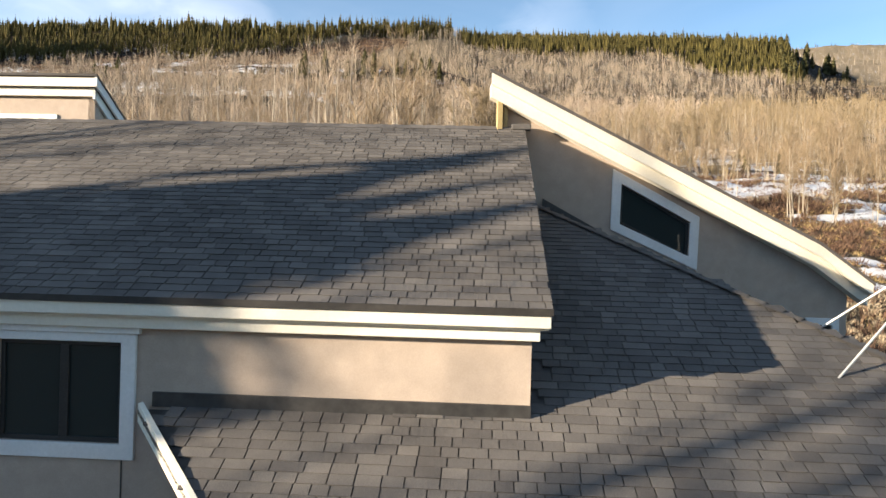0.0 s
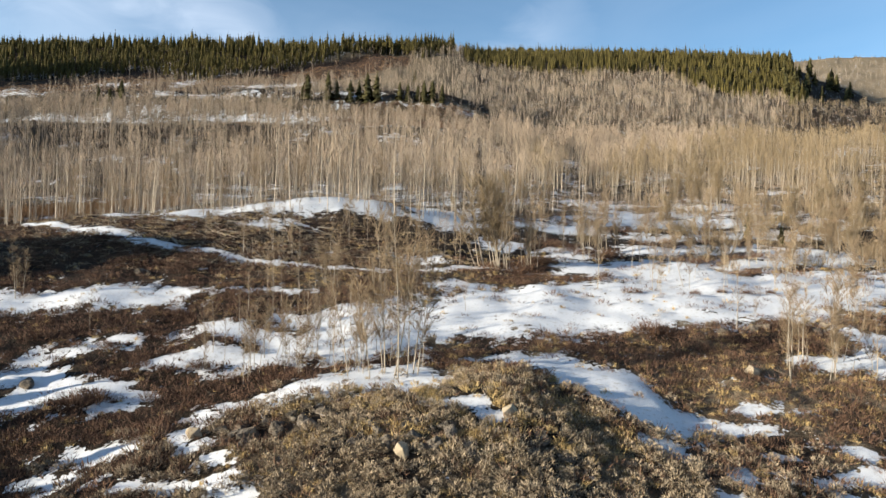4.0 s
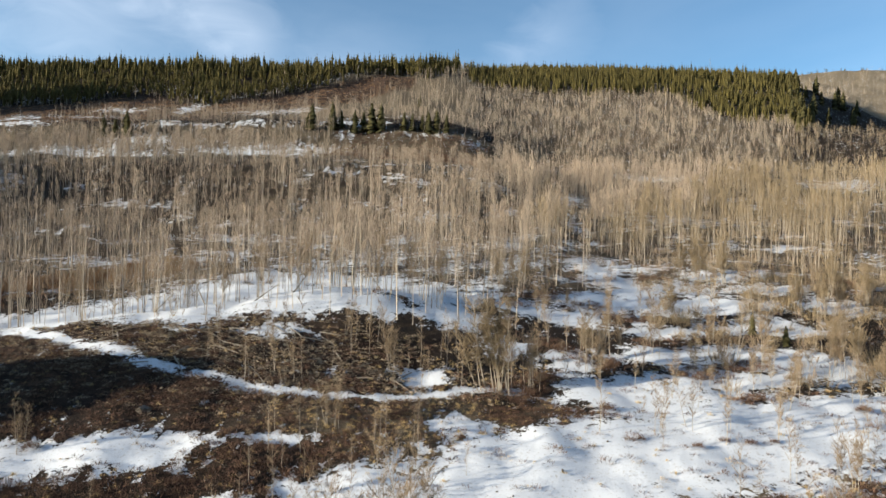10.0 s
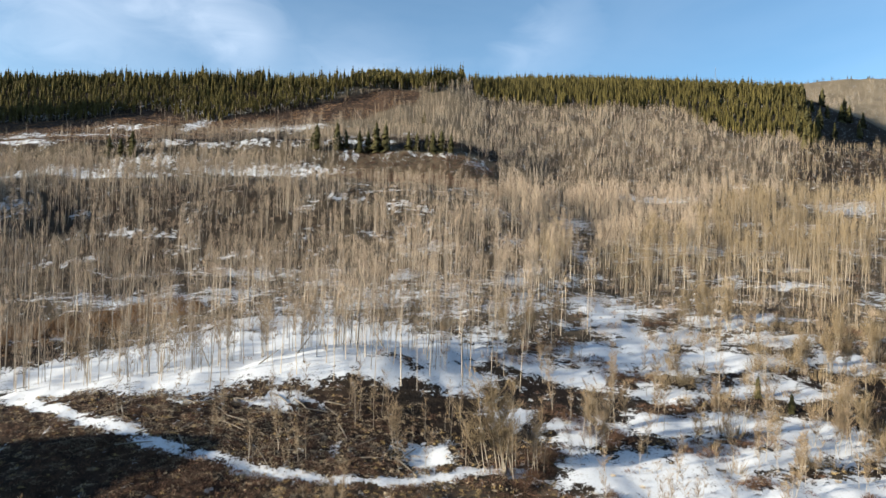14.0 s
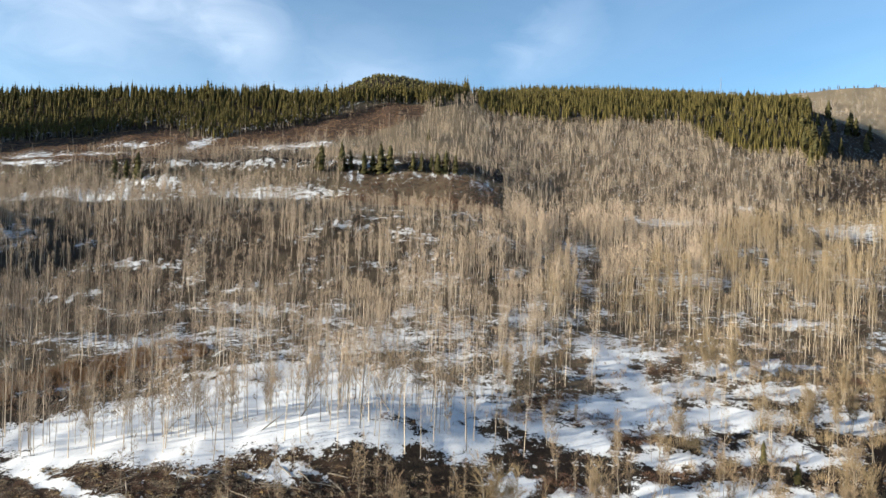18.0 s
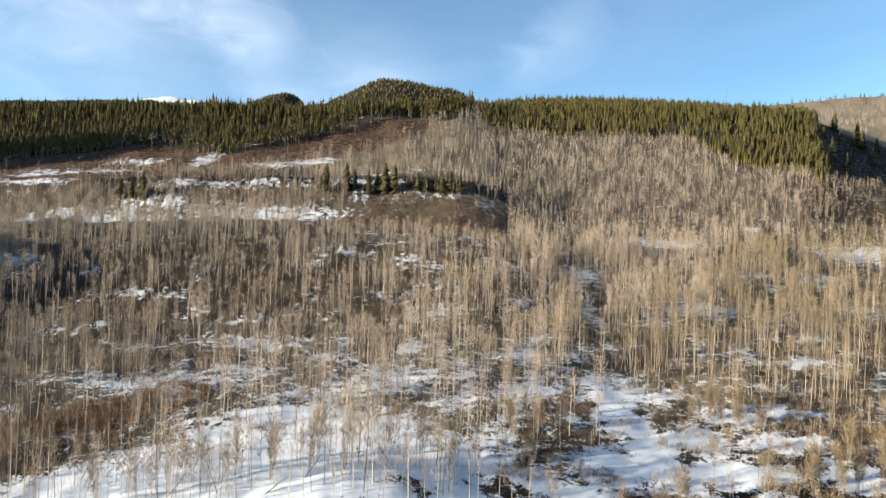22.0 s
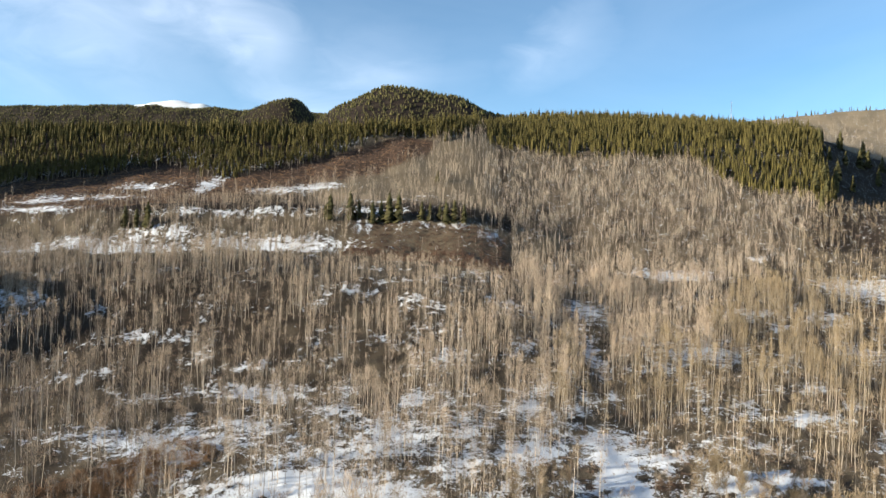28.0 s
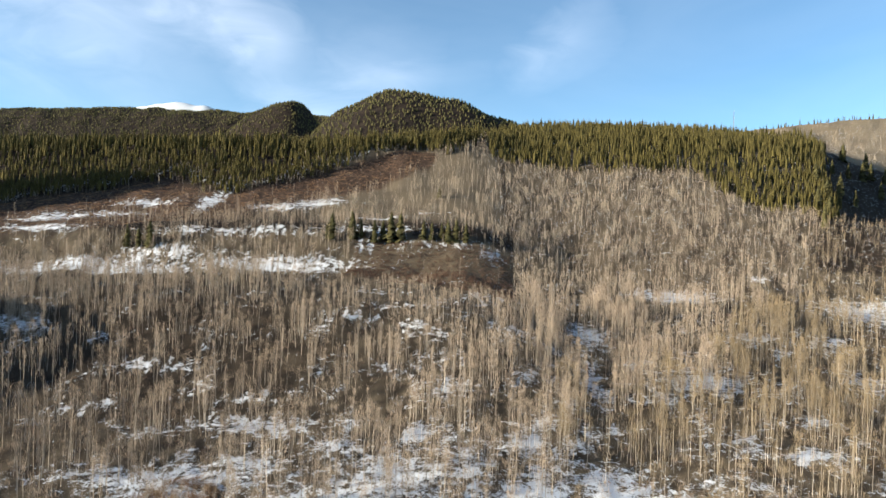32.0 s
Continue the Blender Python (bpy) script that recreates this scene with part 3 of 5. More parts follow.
def meadow_at(x, y):
    """The bare bank below the row of spruces."""
    return ((x > -72) & (x < 22) & (y > 352 - 0.25 * x) & (y < 411)).astype(float)


def grass_at(x, y):
    g = np.clip(0.9 * rough(x, y, 9, 5, 5) + 0.15, 0, 0.8) * np.clip((112 - y) / 30, 0, 1)
    g = g + 0.7 * np.clip(1.4 - np.hypot((x - 28) / 13, (y - 55) / 7), 0, 1) + 0.3 * np.clip(1.3 - np.hypot((x - 1) / 15, (y - 39) / 9), 0, 1) * (0.55 + 0.8 * rough(x, y, 6, 4, 3))
    g = g * (1 - 0.9 * np.clip((-9 - x) / 6, 0, 1))
    g = np.maximum(g, 0.8 * np.clip(1.3 - np.hypot((x + 8) / 20, (y - 88) / 7), 0, 1) * (0.7 + 0.5 * rough(x, y, 6, 4, 7)))
    g = g * np.clip((y - 5) / 15, 0, 1)
    g = np.maximum(g, 0.85 * np.clip((x - 300) / 20, 0, 1) * np.clip((y - 716 + 0.4 * (x - 390)) / 14, 0, 1) * (y < 1200))
    g = np.maximum(g, np.clip(0.36 + 0.3 * rough(x, y, 24, 5, 6), 0, 0.6) * np.clip((x - 24) / 6, 0, 1) * np.clip((y - 370) / 40, 0, 1) * np.clip((BROW_X - 6 + BROW_TURN * (y - 500) - x) / 12, 0, 1) * (y < 700))
    g = np.maximum(g, 0.55 * np.clip((x + 130) / 30, 0, 1) * np.clip((24 - x) / 6, 0, 1) * np.clip((y - 435) / 20, 0, 1) * (y < 640))
    g = np.maximum(g, np.clip(0.34 + 0.3 * rough(x, y, 14, 5, 9), 0, 0.7) * np.clip((y - 150) / 30, 0, 1) * (y < 420) * (1 - 0.85 * np.exp(-0.5 * (((x + 130) / 65) ** 2 + ((y - 285) / 45) ** 2))))
    return np.clip(np.maximum(g, 0.5 * meadow_at(x, y)), 0, 1)


# ---- the ground: one sheet to the horizon ----
NU, NV = 450, 500
vv = np.linspace(0, 1, NV)
gy = np.where(vv < 0.1, -3000 + 3020 * (10 * vv) ** 0.45, 20 + 4980 * np.clip((vv - 0.1) / 0.9, 0, 1) ** 2.75 + 60 * ((vv - 0.1) / 0.9))
uu = np.linspace(-1, 1, NU)
gx = uu[None, :] * np.where(gy < 0, 90 + 1.5 * np.abs(gy), 90 + 0.86 * gy)[:, None]
gx, gy2 = gx, np.repeat(gy[:, None], NU, 1)
gz = height(gx, gy2)
idx = np.arange(NU * NV).reshape(NV, NU)
quads = np.stack([idx[:-1, :-1], idx[:-1, 1:], idx[1:, 1:], idx[1:, :-1]], -1).reshape(-1, 4)
me = mesh_of("ground", np.stack([gx, gy2, gz], -1).reshape(-1, 3), quads, GROUND, True)
for key, fn in (("snow", snow_at), ("rust", rust_at), ("grass", grass_at)):
    me.attributes.new(key, "FLOAT", "POINT").data.foreach_set("value", fn(gx, gy2).ravel().astype(np.float32))
tagged(new("ground", me), "brown scrubby hillside with patches of old snow", "ground", "", "structure")


tx = np.linspace(130, 262, 90)
ty = np.interp(tx, *zip(*TRAIL)) + 0.4 * np.sin(tx * 0.6)
rows = [np.stack([tx, ty + o, np.maximum(height(tx, ty - 1.2), height(tx, ty + 1.2)) + 0.18], 1) for o in (-1.3, 0, 1.3)]
k = np.arange(89)
strip = [np.stack([k + 90 * r, k + 1 + 90 * r, k + 91 + 90 * r, k + 90 + 90 * r], 1) for r in (0, 1)]
tagged(new("track", mesh_of("track", np.concatenate(rows), np.concatenate(strip), DIRT, True)), "pale dirt track crossing the wooded slope", "track", "", "structure")


# ---- trees ----
def aspen_arrays(seed, tall=12.0, stems=1, fine=True, count=0, thick=1.0):
    """A bare aspen: trunk places and twig places. fine: for those that stand near."""
    rng = np.random.RandomState(seed)
    wood, twigs = [], Heap()
    for stem in range(stems):
        foot = np.array([0, 0, -0.3]) if stems == 1 else np.array([rng.normal(0, 0.6), rng.normal(0, 0.6), -0.3])
        h = tall * (1 if stem == 0 else rng.uniform(0.6, 1.0))
        tilt = rng.normal(0, 0.025 if stems == 1 else 0.11, 2)
        steps = 7 if fine else 3
        zz = np.linspace(0, 1, steps)
        path = np.stack([foot[0] + tilt[0] * h * zz + 0.012 * h * np.sin(zz * rng.uniform(3, 7) + seed), foot[1] + tilt[1] * h * zz + 0.01 * h * np.sin(zz * rng.uniform(3, 7)), foot[2] + (h + 0.3) * zz], 1)
        r0 = (0.0068 if fine else 0.0085) * h * (1 if stems == 1 else 0.8) * thick
        wood.append(tube_arrays(path, r0 * (1 - 0.9 * zz), 6 if fine else 3))
        count = count or (30 if fine else 18)
        for i in range(count):
            f = rng.uniform(0.28, 0.95)
            base = np.array([np.interp(f, zz, path[:, k]) for k in range(3)])
            a, up = rng.uniform(0, 6.283), rng.uniform(0.8, 1.7) + 0.9 * max(0, f - 0.7)
            way = np.array([math.cos(a), math.sin(a), up])
            way /= np.linalg.norm(way)
            ln = h * rng.uniform(0.09, 0.18) * (1.1 - 0.55 * abs(f - 0.62))
            if fine:
                wood_or = [base, base + way * ln * 0.55 + (0, 0, 0.04 * ln), base + way * ln + (0, 0, 0.2 * ln)]
                twigs.add(*tube_arrays(wood_or, (0.013, 0.008, 0.004), 3))
            else:
                twigs.add(*slivers(rng, base[None], way[None], np.array([ln * 1.1]), np.array([0.10])))
            m = 16 if fine else 5
            t = rng.uniform(0.15, 1.0, m)
            bases = base + way * (ln * t)[:, None]
            ways = way + rng.normal(0, 0.55, (m, 3)) + (0, 0, 0.35)
            ways /= np.linalg.norm(ways, axis=1)[:, None]
            twigs.add(*slivers(rng, bases, ways, rng.uniform(0.35, 0.95, m) * 1.15, rng.uniform(0.014, 0.03, m) * 1.15))
    return wood, twigs.arrays()


def broom_arrays(seed, tall, count, wide, low=0.36, spread=1.0):
    """An aspen in the thick of the wood: a thin clean stem under a narrow crown of upswept twigs."""
    rng = np.random.RandomState(seed)
    bend = rng.normal(0, 0.018, 2) * tall
    stem = tube_arrays([(0, 0, -0.3), (bend[0], bend[1], tall * 0.55), (0.5 * bend[0], 0.5 * bend[1], tall * 0.93)], (0.0062 * tall, 0.0044 * tall, 0.012), 3)
    f = low + (0.97 - low) * rng.beta(1.4, 1.2, count)
    a = rng.uniform(0, 6.283, count)
    out = spread * tall * rng.uniform(0.06, 0.10) * np.clip(1.2 - np.abs(f - 0.5 * (low + 0.85)) * 2.2, 0.10, 1) * rng.uniform(0.01, 1, count) ** 0.8
    bases = np.stack([np.cos(a) * out + bend[0] * 0.8, np.sin(a) * out + bend[1] * 0.8, f * tall - 0.6 + 0.35 * out], 1)
    ways = np.stack([np.cos(a) * 0.34, np.sin(a) * 0.34, np.full(count, 1.0)], 1) + rng.normal(0, 0.24, (count, 3))
    ways /= np.linalg.norm(ways, axis=1)[:, None]
    return stem, slivers(rng, bases, ways, rng.uniform(0.8, 2.2, count), rng.uniform(0.6, 1.4, count) * wide)


def pine_arrays(seed, tall=14.0, whorls=9, arms=7, slim=0.13, bare=0.2, stem=0.011):
    """A conifer: trunk places and needle-spray places, with an uneven outline."""
    rng = np.random.RandomState(seed)
    trunk = tube_arrays([(0, 0, -0.5), (0.05, 0, tall * 0.5), (0, 0.04, tall)], (tall * stem, tall * stem * 0.64, 0.01), 3)
    v, f = [], []
    for i in range(whorls):
        q = i / (whorls - 1)
        z = tall * (bare + (0.97 - bare) * q)
        reach = tall * slim * (1 - q) ** 0.48 * rng.uniform(0.75, 1.2) + 0.14
        for j in range(arms if i < whorls - 2 else 3):
            a = 6.283 * (j + rng.uniform(-0.35, 0.35)) / arms + i * 0.7
            r = reach * rng.uniform(0.6, 1.25)
            wide = 0.42 * r + 0.10
            c, s = math.cos(a), math.sin(a)
            zi = z + rng.uniform(-0.03, 0.03) * tall
            drop = r * rng.uniform(0.15, 0.7)
            lift = tall * 0.075
            k = len(v)
            v += [(0, 0, zi + lift), (c * r * 0.6 - s * wide, s * r * 0.6 + c * wide, zi - drop * 0.5), (c * r, s * r, zi - drop), (c * r * 0.6 + s * wide, s * r * 0.6 - c * wide, zi - drop * 0.5)]
            f += [(k, k + 1, k + 2), (k, k + 2, k + 3)]
    k = len(v)
    for z, r in ((bare, slim * 0.55), (0.62, slim * 0.36)):       # the dense inside of the crown
        v += [(tall * r * math.cos(t), tall * r * math.sin(t), tall * z) for t in (0.4, 1.97, 3.54, 5.11)]
    v.append((0, 0, tall * 0.95))
    f += [(k + i, k + (i + 1) % 4, k + 4 + i) for i in range(4)] + [(k + (i + 1) % 4, k + 4 + (i + 1) % 4, k + 4 + i) for i in range(4)] + [(k + 4 + i, k + 4 + (i + 1) % 4, k + 8) for i in range(4)]
    return trunk, (np.array(v), np.array(f))


def pick_ground(rng, n, x0, x1, y0, y1, keep, fan=0.78):
    """Random places on the ground where keep(x, y) allows, within the fan of the valley that can be seen."""
    x, y = rng.uniform(x0, x1, n), rng.uniform(y0, y1, n)
    ok = (rng.uniform(0, 1, n) < keep(x, y)) & (np.abs(x) < fan * y + 14)
    x, y = x[ok], y[ok]
    return np.stack([x, y, height(x, y)], 1)


def in_pines(x, y):
    left = (np.interp(x, *zip(*PINE_LEFT)) - 15 + 5 * rough(x, y, 40, 4) < y) & (x < 7)
    right = (x > 7) & (x < BROW_X + 6 + BROW_TURN * (y - 500) + 7 * rough(x, y, 30, 4)) & (np.interp(x, *zip(*PINE_RIGHT)) + 6 * rough(x, y, 30, 4) < y)
    return left | right


def aspen_keep(x, y):
    """How thickly the aspens stand."""
    d = np.clip((y - 112 - 20 * np.exp(-(((x - 15) / 25) ** 2))) / 25, 0, 1) * (0.52 + 0.12 * np.clip(x / 60, -0.5, 1) + 0.40 * rough(x, y, 42, 5, 11) + 0.62 * rough(x, y, 17, 5, 17) + 0.5 * np.exp(-0.5 * (((x - 42) / 22) ** 2 + ((y - 320) / 80) ** 2)) + 0.30 * np.clip((y - 390) / 40, 0, 1) * (x > 22))
    d = d * np.where((snow_at(x, y) > 0.75) & (y < 165), 0.3, 1.0) * (1 - 0.97 * meadow_at(x, y)) * (1 - 0.93 * rust_at(x, y) * (y > 200))
    d = d * (1 - 0.9 * np.exp(-0.5 * ((x - 41 - 0.08 * (y - 150)) / 14) ** 2) * np.clip((225 - y) / 25, 0, 1)) * (1 - 0.72 * np.clip((x - 2) / 10, 0, 1) * np.clip((200 - y) / 20, 0, 1))
    d = d * (1 - 0.92 * np.clip(1.6 - to_line(x, y, HOLLOW) / 8, 0, 1)) * (1 - 0.38 * np.exp(-0.5 * (((x + 125) / 60) ** 2 + ((y - 275) / 45) ** 2)))
    d = np.where((y > 395) & (x < 25) & (x > -400), d * 0.62 + 0.35 * ((x < -60) & (x > -240) & (y < 452)) * (1 - meadow_at(x, y)), d)
    d = d * (1 - 0.9 * np.clip(2.0 - to_line(x, y, TRAIL) / 4, 0, 1)) * (1 - 0.8 * np.exp(-0.5 * ((x - 51) / 6) ** 2) * (y > 225) * (y < 345))
    d = d * (1 - 0.30 * np.exp(-(((y - 215) / 60) ** 2))) * (1 - 0.65 * np.exp(-(((y - 378) / 16) ** 2)) * (x < -55) * (x > -300))
    knoll = 0.5 * np.clip(1.5 - np.hypot((x + 36) / 38, (y - 132) / 12), 0, 1)
    return np.clip(np.maximum(d * np.where(y < 150, np.clip((np.abs(x - 5) - 20) / 30, 0, 1), 1), knoll), 0, 1) * ~in_pines(x, y) * np.where(x > BROW_X + BROW_TURN * (y - 500), 0.55 * (y < 930) * ((y < 500) | (y > 740 - 0.4 * (x - 390))), y < 680)


rng = np.random.RandomState(7)
FAR_ASPENS = [broom_arrays(40 + i, 16, 125, 0.048, 0.36 + 0.05 * (i % 3), 1.0) for i in range(5)] + [broom_arrays(50 + i, 16, 92, 0.085, 0.34 + 0.05 * (i % 3), 1.0) for i in range(5)] + [broom_arrays(56 + i, 16, 62, 0.12, 0.05, 2.2) for i in range(5)]
places = pick_ground(rng, 66000, -420, 420, 112, 680, aspen_keep)
places = np.concatenate([places, pick_ground(rng, 4500, 330, 680, 560, 930, aspen_keep)])
drift = rough(places[:, 0], places[:, 1], 70, 5, 15) + 0.8 * rough(places[:, 0], places[:, 1], 24, 5, 18)
young = np.clip((places[:, 1] - np.where((places[:, 0] > -85) & (places[:, 0] < 25), 285, 345)) / 70, 0, 1) * np.where(places[:, 0] > 22, 0.52, np.where((places[:, 0] > -85) & (places[:, 1] < 365), 0.6, 0.38))       # younger and lower up the slope
tall = np.clip((0.86 + 0.19 * drift + rng.normal(0, 0.16, len(places))) * (1 - young), 0.28, 1.3)
turns, lean = rng.uniform(0, 6.283, len(places)), rng.normal(0, 0.03, (len(places), 2))
right = np.clip((places[:, 0] - 34) / 25, 0, 1) * np.clip((215 - places[:, 1]) / 50, 0, 1)
tall *= 1 - 0.36 * right                       # thickets beside the gully
bushy = (places[:, 1] > np.where(places[:, 0] > 22, 368, 445) + 12 * rough(places[:, 0], places[:, 1], 30, 4, 3)) & (places[:, 0] > -130) & (rng.uniform(0, 1, len(places)) < 0.72) | (rng.uniform(0, 1, len(places)) < 0.5 * right)
pick = rng.randint(0, 5, len(places)) + np.where(bushy, 10, 5 * (places[:, 1] > 235))
bark, crown = Heap(), Heap()
bark.scatter([k[0] for k in FAR_ASPENS], places, tall, turns, pick, None, lean)
golden = Heap()
warm = (places[:, 0] > 30 + 12 * rough(places[:, 0], places[:, 1], 30, 4, 2)) & (places[:, 1] < 250 + 1.3 * np.clip(places[:, 0] - 70, 0, 200) + 30 * rough(places[:, 0], places[:, 1], 50, 4, 6))
for heap, some in ((crown, ~warm), (golden, warm)):
    heap.scatter([k[1] for k in FAR_ASPENS], places[some], tall[some], turns[some], pick[some], None, lean[some])
wood = thing("aspen_wood", "bare pale-stemmed aspen wood covering the hillside", "aspen wood")
tagged(wood, kind="stuff")
tagged(part("trunks", mesh_of("trunks", *bark.arrays(), WOOD_BARK), None, wood), kind="stuff")
tagged(part("twigs", mesh_of("twigs", *crown.arrays(), TWIG), None, wood), kind="stuff")
tagged(part("golden_twigs", mesh_of("golden_twigs", *golden.arrays(), GOLD_TWIG), None, wood, "golden-tan twigs"), kind="stuff")

# conifer woods on the ridge
PINES = [pine_arrays(60 + i, 11.5, 6, 4, 0.135 + 0.026 * (i % 3), 0.08 + 0.07 * (i % 3)) for i in range(6)]
PINES += [pine_arrays(70 + i, 14, 5, 4, 0.095 + 0.015 * i, 0.42 + 0.05 * i, 0.013) for i in range(3)]       # tall bare-stemmed ones along the edge
places = pick_ground(rng, 80000, -760, 470, 380, 900, lambda x, y: in_pines(x, y) * np.clip(1.25 - (y - 500) / 420, 0.16, 1) * np.where((x < -60) & (y > 665), 0.10, 1) * np.where(x < -0.75 * y, 0.3, 1) * np.clip(0.62 + 0.3 * rough(x, y, 26, 5, 8) + 0.5 * (x < 7) * (y < np.interp(x, *zip(*PINE_LEFT)) + 25), 0.15, 1), 1.7)
crest = np.stack([np.linspace(440, 720, 150) + rng.normal(0, 4, 150), 1004 + rng.normal(0, 12, 150)], 1)
places = np.concatenate([places, np.column_stack([crest, height(crest[:, 0], crest[:, 1])])])
pick = rng.randint(0, 6, len(places))
rim = places[:, 1] - np.interp(places[:, 0], *zip(*PINE_LEFT))
bare_edge = (places[:, 0] < 5) & (rim < 26 + 10 * rng.normal(0, 1, len(places))) & (rng.uniform(0, 1, len(places)) < 0.75)
pick[bare_edge] = rng.randint(6, 9, bare_edge.sum())
tall = np.clip(rng.normal(0.74, 0.18, len(places)), 0.3, 1.25) * np.where(places[:, 0] < 7, 0.92 + 0.45 * np.clip((places[:, 1] - 560) / 60, 0, 1), 1 + 0.22 * np.clip((places[:, 1] - 620) / 60, 0, 1))
tall[-150:] *= 0.7
turns = rng.uniform(0, 6.283, len(places))
bark, crown = Heap(), Heap()
bark.scatter([k[0] for k in PINES], places, tall, turns, pick)
crown.scatter([k[1] for k in PINES], places, tall, turns, pick)
wood = thing("conifer_wood", "dense yellow-green conifer wood along the ridge", "conifer wood")
tagged(wood, kind="stuff")
tagged(part("trunks", mesh_of("trunks", *bark.arrays(), PINE_BARK), None, wood), kind="stuff")
tagged(part("crowns", mesh_of("crowns", *crown.arrays(), NEEDLE), None, wood), kind="stuff")

# far woods on the hills beyond the crest
cone = (np.array([(0, 0, 15), (4.6, 0, 0), (0.4, 4.3, 1), (-4.4, 0.6, 0), (0, -4.5, 1)], float), np.array([(0, 1, 2), (0, 2, 3), (0, 3, 4), (0, 4, 1)]))
fx, fy = rng.uniform(-2600, 1500, 70000), rng.uniform(1650, 3350, 70000)
ok = (np.abs(fx) < 0.8 * fy) & (height(fx, fy) > 240)
far = np.stack([fx[ok], fy[ok], height(fx[ok], fy[ok])], 1)
heap = Heap()
heap.scatter([cone], far, rng.uniform(0.4, 0.75, len(far)), rng.uniform(0, 6, len(far)), np.zeros(len(far), int))
tagged(new("far_conifer_wood", mesh_of("far_conifer_wood", *heap.arrays(), DARK_NEEDLE)), "dark conifer wood on distant hills", "conifer wood", "", "stuff")

# single aspens and clumps that stand apart
SINGLE = [(-49.6, 78, 7, 3), (-35.6, 67.2, 4, 1), (19.5, 86.4, 10, 1), (31.8, 87.2, 8.5, 2), (29.3, 67.9, 7, 1), (33.3, 57.2, 9, 3), (35, 58.5, 8, 2), (42.5, 71, 8, 3), (45, 73, 7, 2), (-8.3, 54.5, 6.5, 2),
          (-13.3, 58.1, 6, 2), (-15.9, 56.4, 5.5, 2), (-7.4, 55.8, 5.5, 1), (-1.7, 54.5, 5, 1), (2.2, 74.4, 4, 1), (25.6, 80.3, 4.5, 1), (32.5, 70.3, 4, 1), (37.9, 74.1, 6.5, 2), (-13.2, 69.9, 5, 2), (-10.8, 65.9, 5, 1)]
CLUMPS = [(-4.1, 51.9, 13.0, 4), (-4.7, 51.6, 12.5, 2), (-2.6, 52.5, 11.2, 2), (-7.2, 53.4, 9.5, 2), (8.6, 98.6, 13, 3), (-8.8, 105, 10, 3), (-9.5, 107, 9, 2), (-14.4, 86.5, 8, 4), (-15.8, 87, 7, 3),
          (23.7, 108, 11, 3), (24.6, 110, 10, 3), (22.6, 109.4, 9, 2), (29, 117.6, 12, 3), (34.9, 116, 11, 3), (46.8, 93.4, 7, 3), (42.6, 73.7, 7, 3), (62.6, 107.3, 11, 4), (61, 108, 10, 3), (45.6, 118.8, 11, 3), (52, 111.3, 9, 3)]
RIGHT_EDGE = [(48.5, 114.7, 11, 2), (-28.9, 98.6, 6, 2), (-23.6, 97.1, 5, 2), (-37, 102, 5, 2), (56, 121, 11, 3), (66, 118, 10, 3), (72, 124, 12, 3), (30, 128, 11, 2), (38, 131, 12, 3), (18, 122, 9, 2), (58, 96, 8, 3), (64, 100, 9, 3)]
SAPLINGS = [(-12 + 5.5 * math.sin(i * 2.1) + 0.4 * (i % 3), 57.5 + 3.4 * math.cos(i * 1.3), 3.8 + 2.4 * abs(math.sin(i * 5.3)), 1 + (i % 5 == 0)) for i in range(18)]
SAPLINGS += [(33 + 4.5 * math.sin(i * 1.7), 58 + 3 * math.cos(i * 2.9), 4 + 4 * abs(math.sin(i * 3.3)), 1 + (i % 4 == 0)) for i in range(12)]
SAPLINGS += [(40 + 14 * math.sin(i * 2.3), 92 + 12 * math.cos(i * 1.1), 3 + 4 * abs(math.sin(i * 4.1)), 1 + (i % 3 == 0)) for i in range(24)]
MODELS = {}
for stems in (1, 2, 3, 4, 6):
    for form in range(3):
        stem_arrays, (tv, tf) = aspen_arrays(100 + 10 * stems + form, 10, stems, True)
        MODELS[stems, form] = [mesh_of("trunk", v, f, PALE_BARK, True) for v, f in stem_arrays] + [mesh_of("crown", tv, tf, NEAR_TWIG)]


def plant_aspen(tree, meshes):
    for me in meshes[:-1]:
        part("trunk", me, None, tree, "pale cream bark")
    part("crown", meshes[-1], None, tree, "fine tan twigs")



# slim aspens on the snowy back of the knoll and along the gully
KNOLL_TREES = [(-76 + 1.05 * i + 3 * math.sin(i * 2.7), 134 + 0.13 * i + 11 * math.sin(i * 1.9) * abs(math.cos(i * 0.7)), 7.5 + 4.5 * abs(math.sin(i * 3.9)), 1 + (i % 6 == 0)) for i in range(74)]
KNOLL_TREES += [(-60 + 4.2 * i + 2 * math.sin(i * 2.7), 109 + 5 * math.sin(i * 1.9), 4 + 3.5 * abs(math.sin(i * 3.9)), 1 + (i % 3 == 0)) for i in range(14)]
KNOLL_TREES += [(-14 + 16 * math.sin(i * 2.399), 107 + 9 * math.cos(i * 1.771), 4.5 + 4 * abs(math.sin(i * 3.1)), 1 + (i % 5 == 0)) for i in range(26)]
SLOPE_SAPLINGS = [(-12.5 + 9 * math.sin(i * 2.399 + 0.4), 70 + 14 * math.cos(i * 1.771), 3.2 + 3 * abs(math.sin(i * 3.7)), 1) for i in range(38)]
GULLY_TREES = [(52 + 40 * math.sin(i * 2.399), 138 + 38 * math.cos(i * 1.771), 5 + 5 * abs(math.sin(i * 4.3)), (1, 2, 3, 4)[i % 4]) for i in range(60)]
GULLY_TREES = [g for g in GULLY_TREES if abs(g[0] - 40 - 0.08 * (g[1] - 150)) > 6]
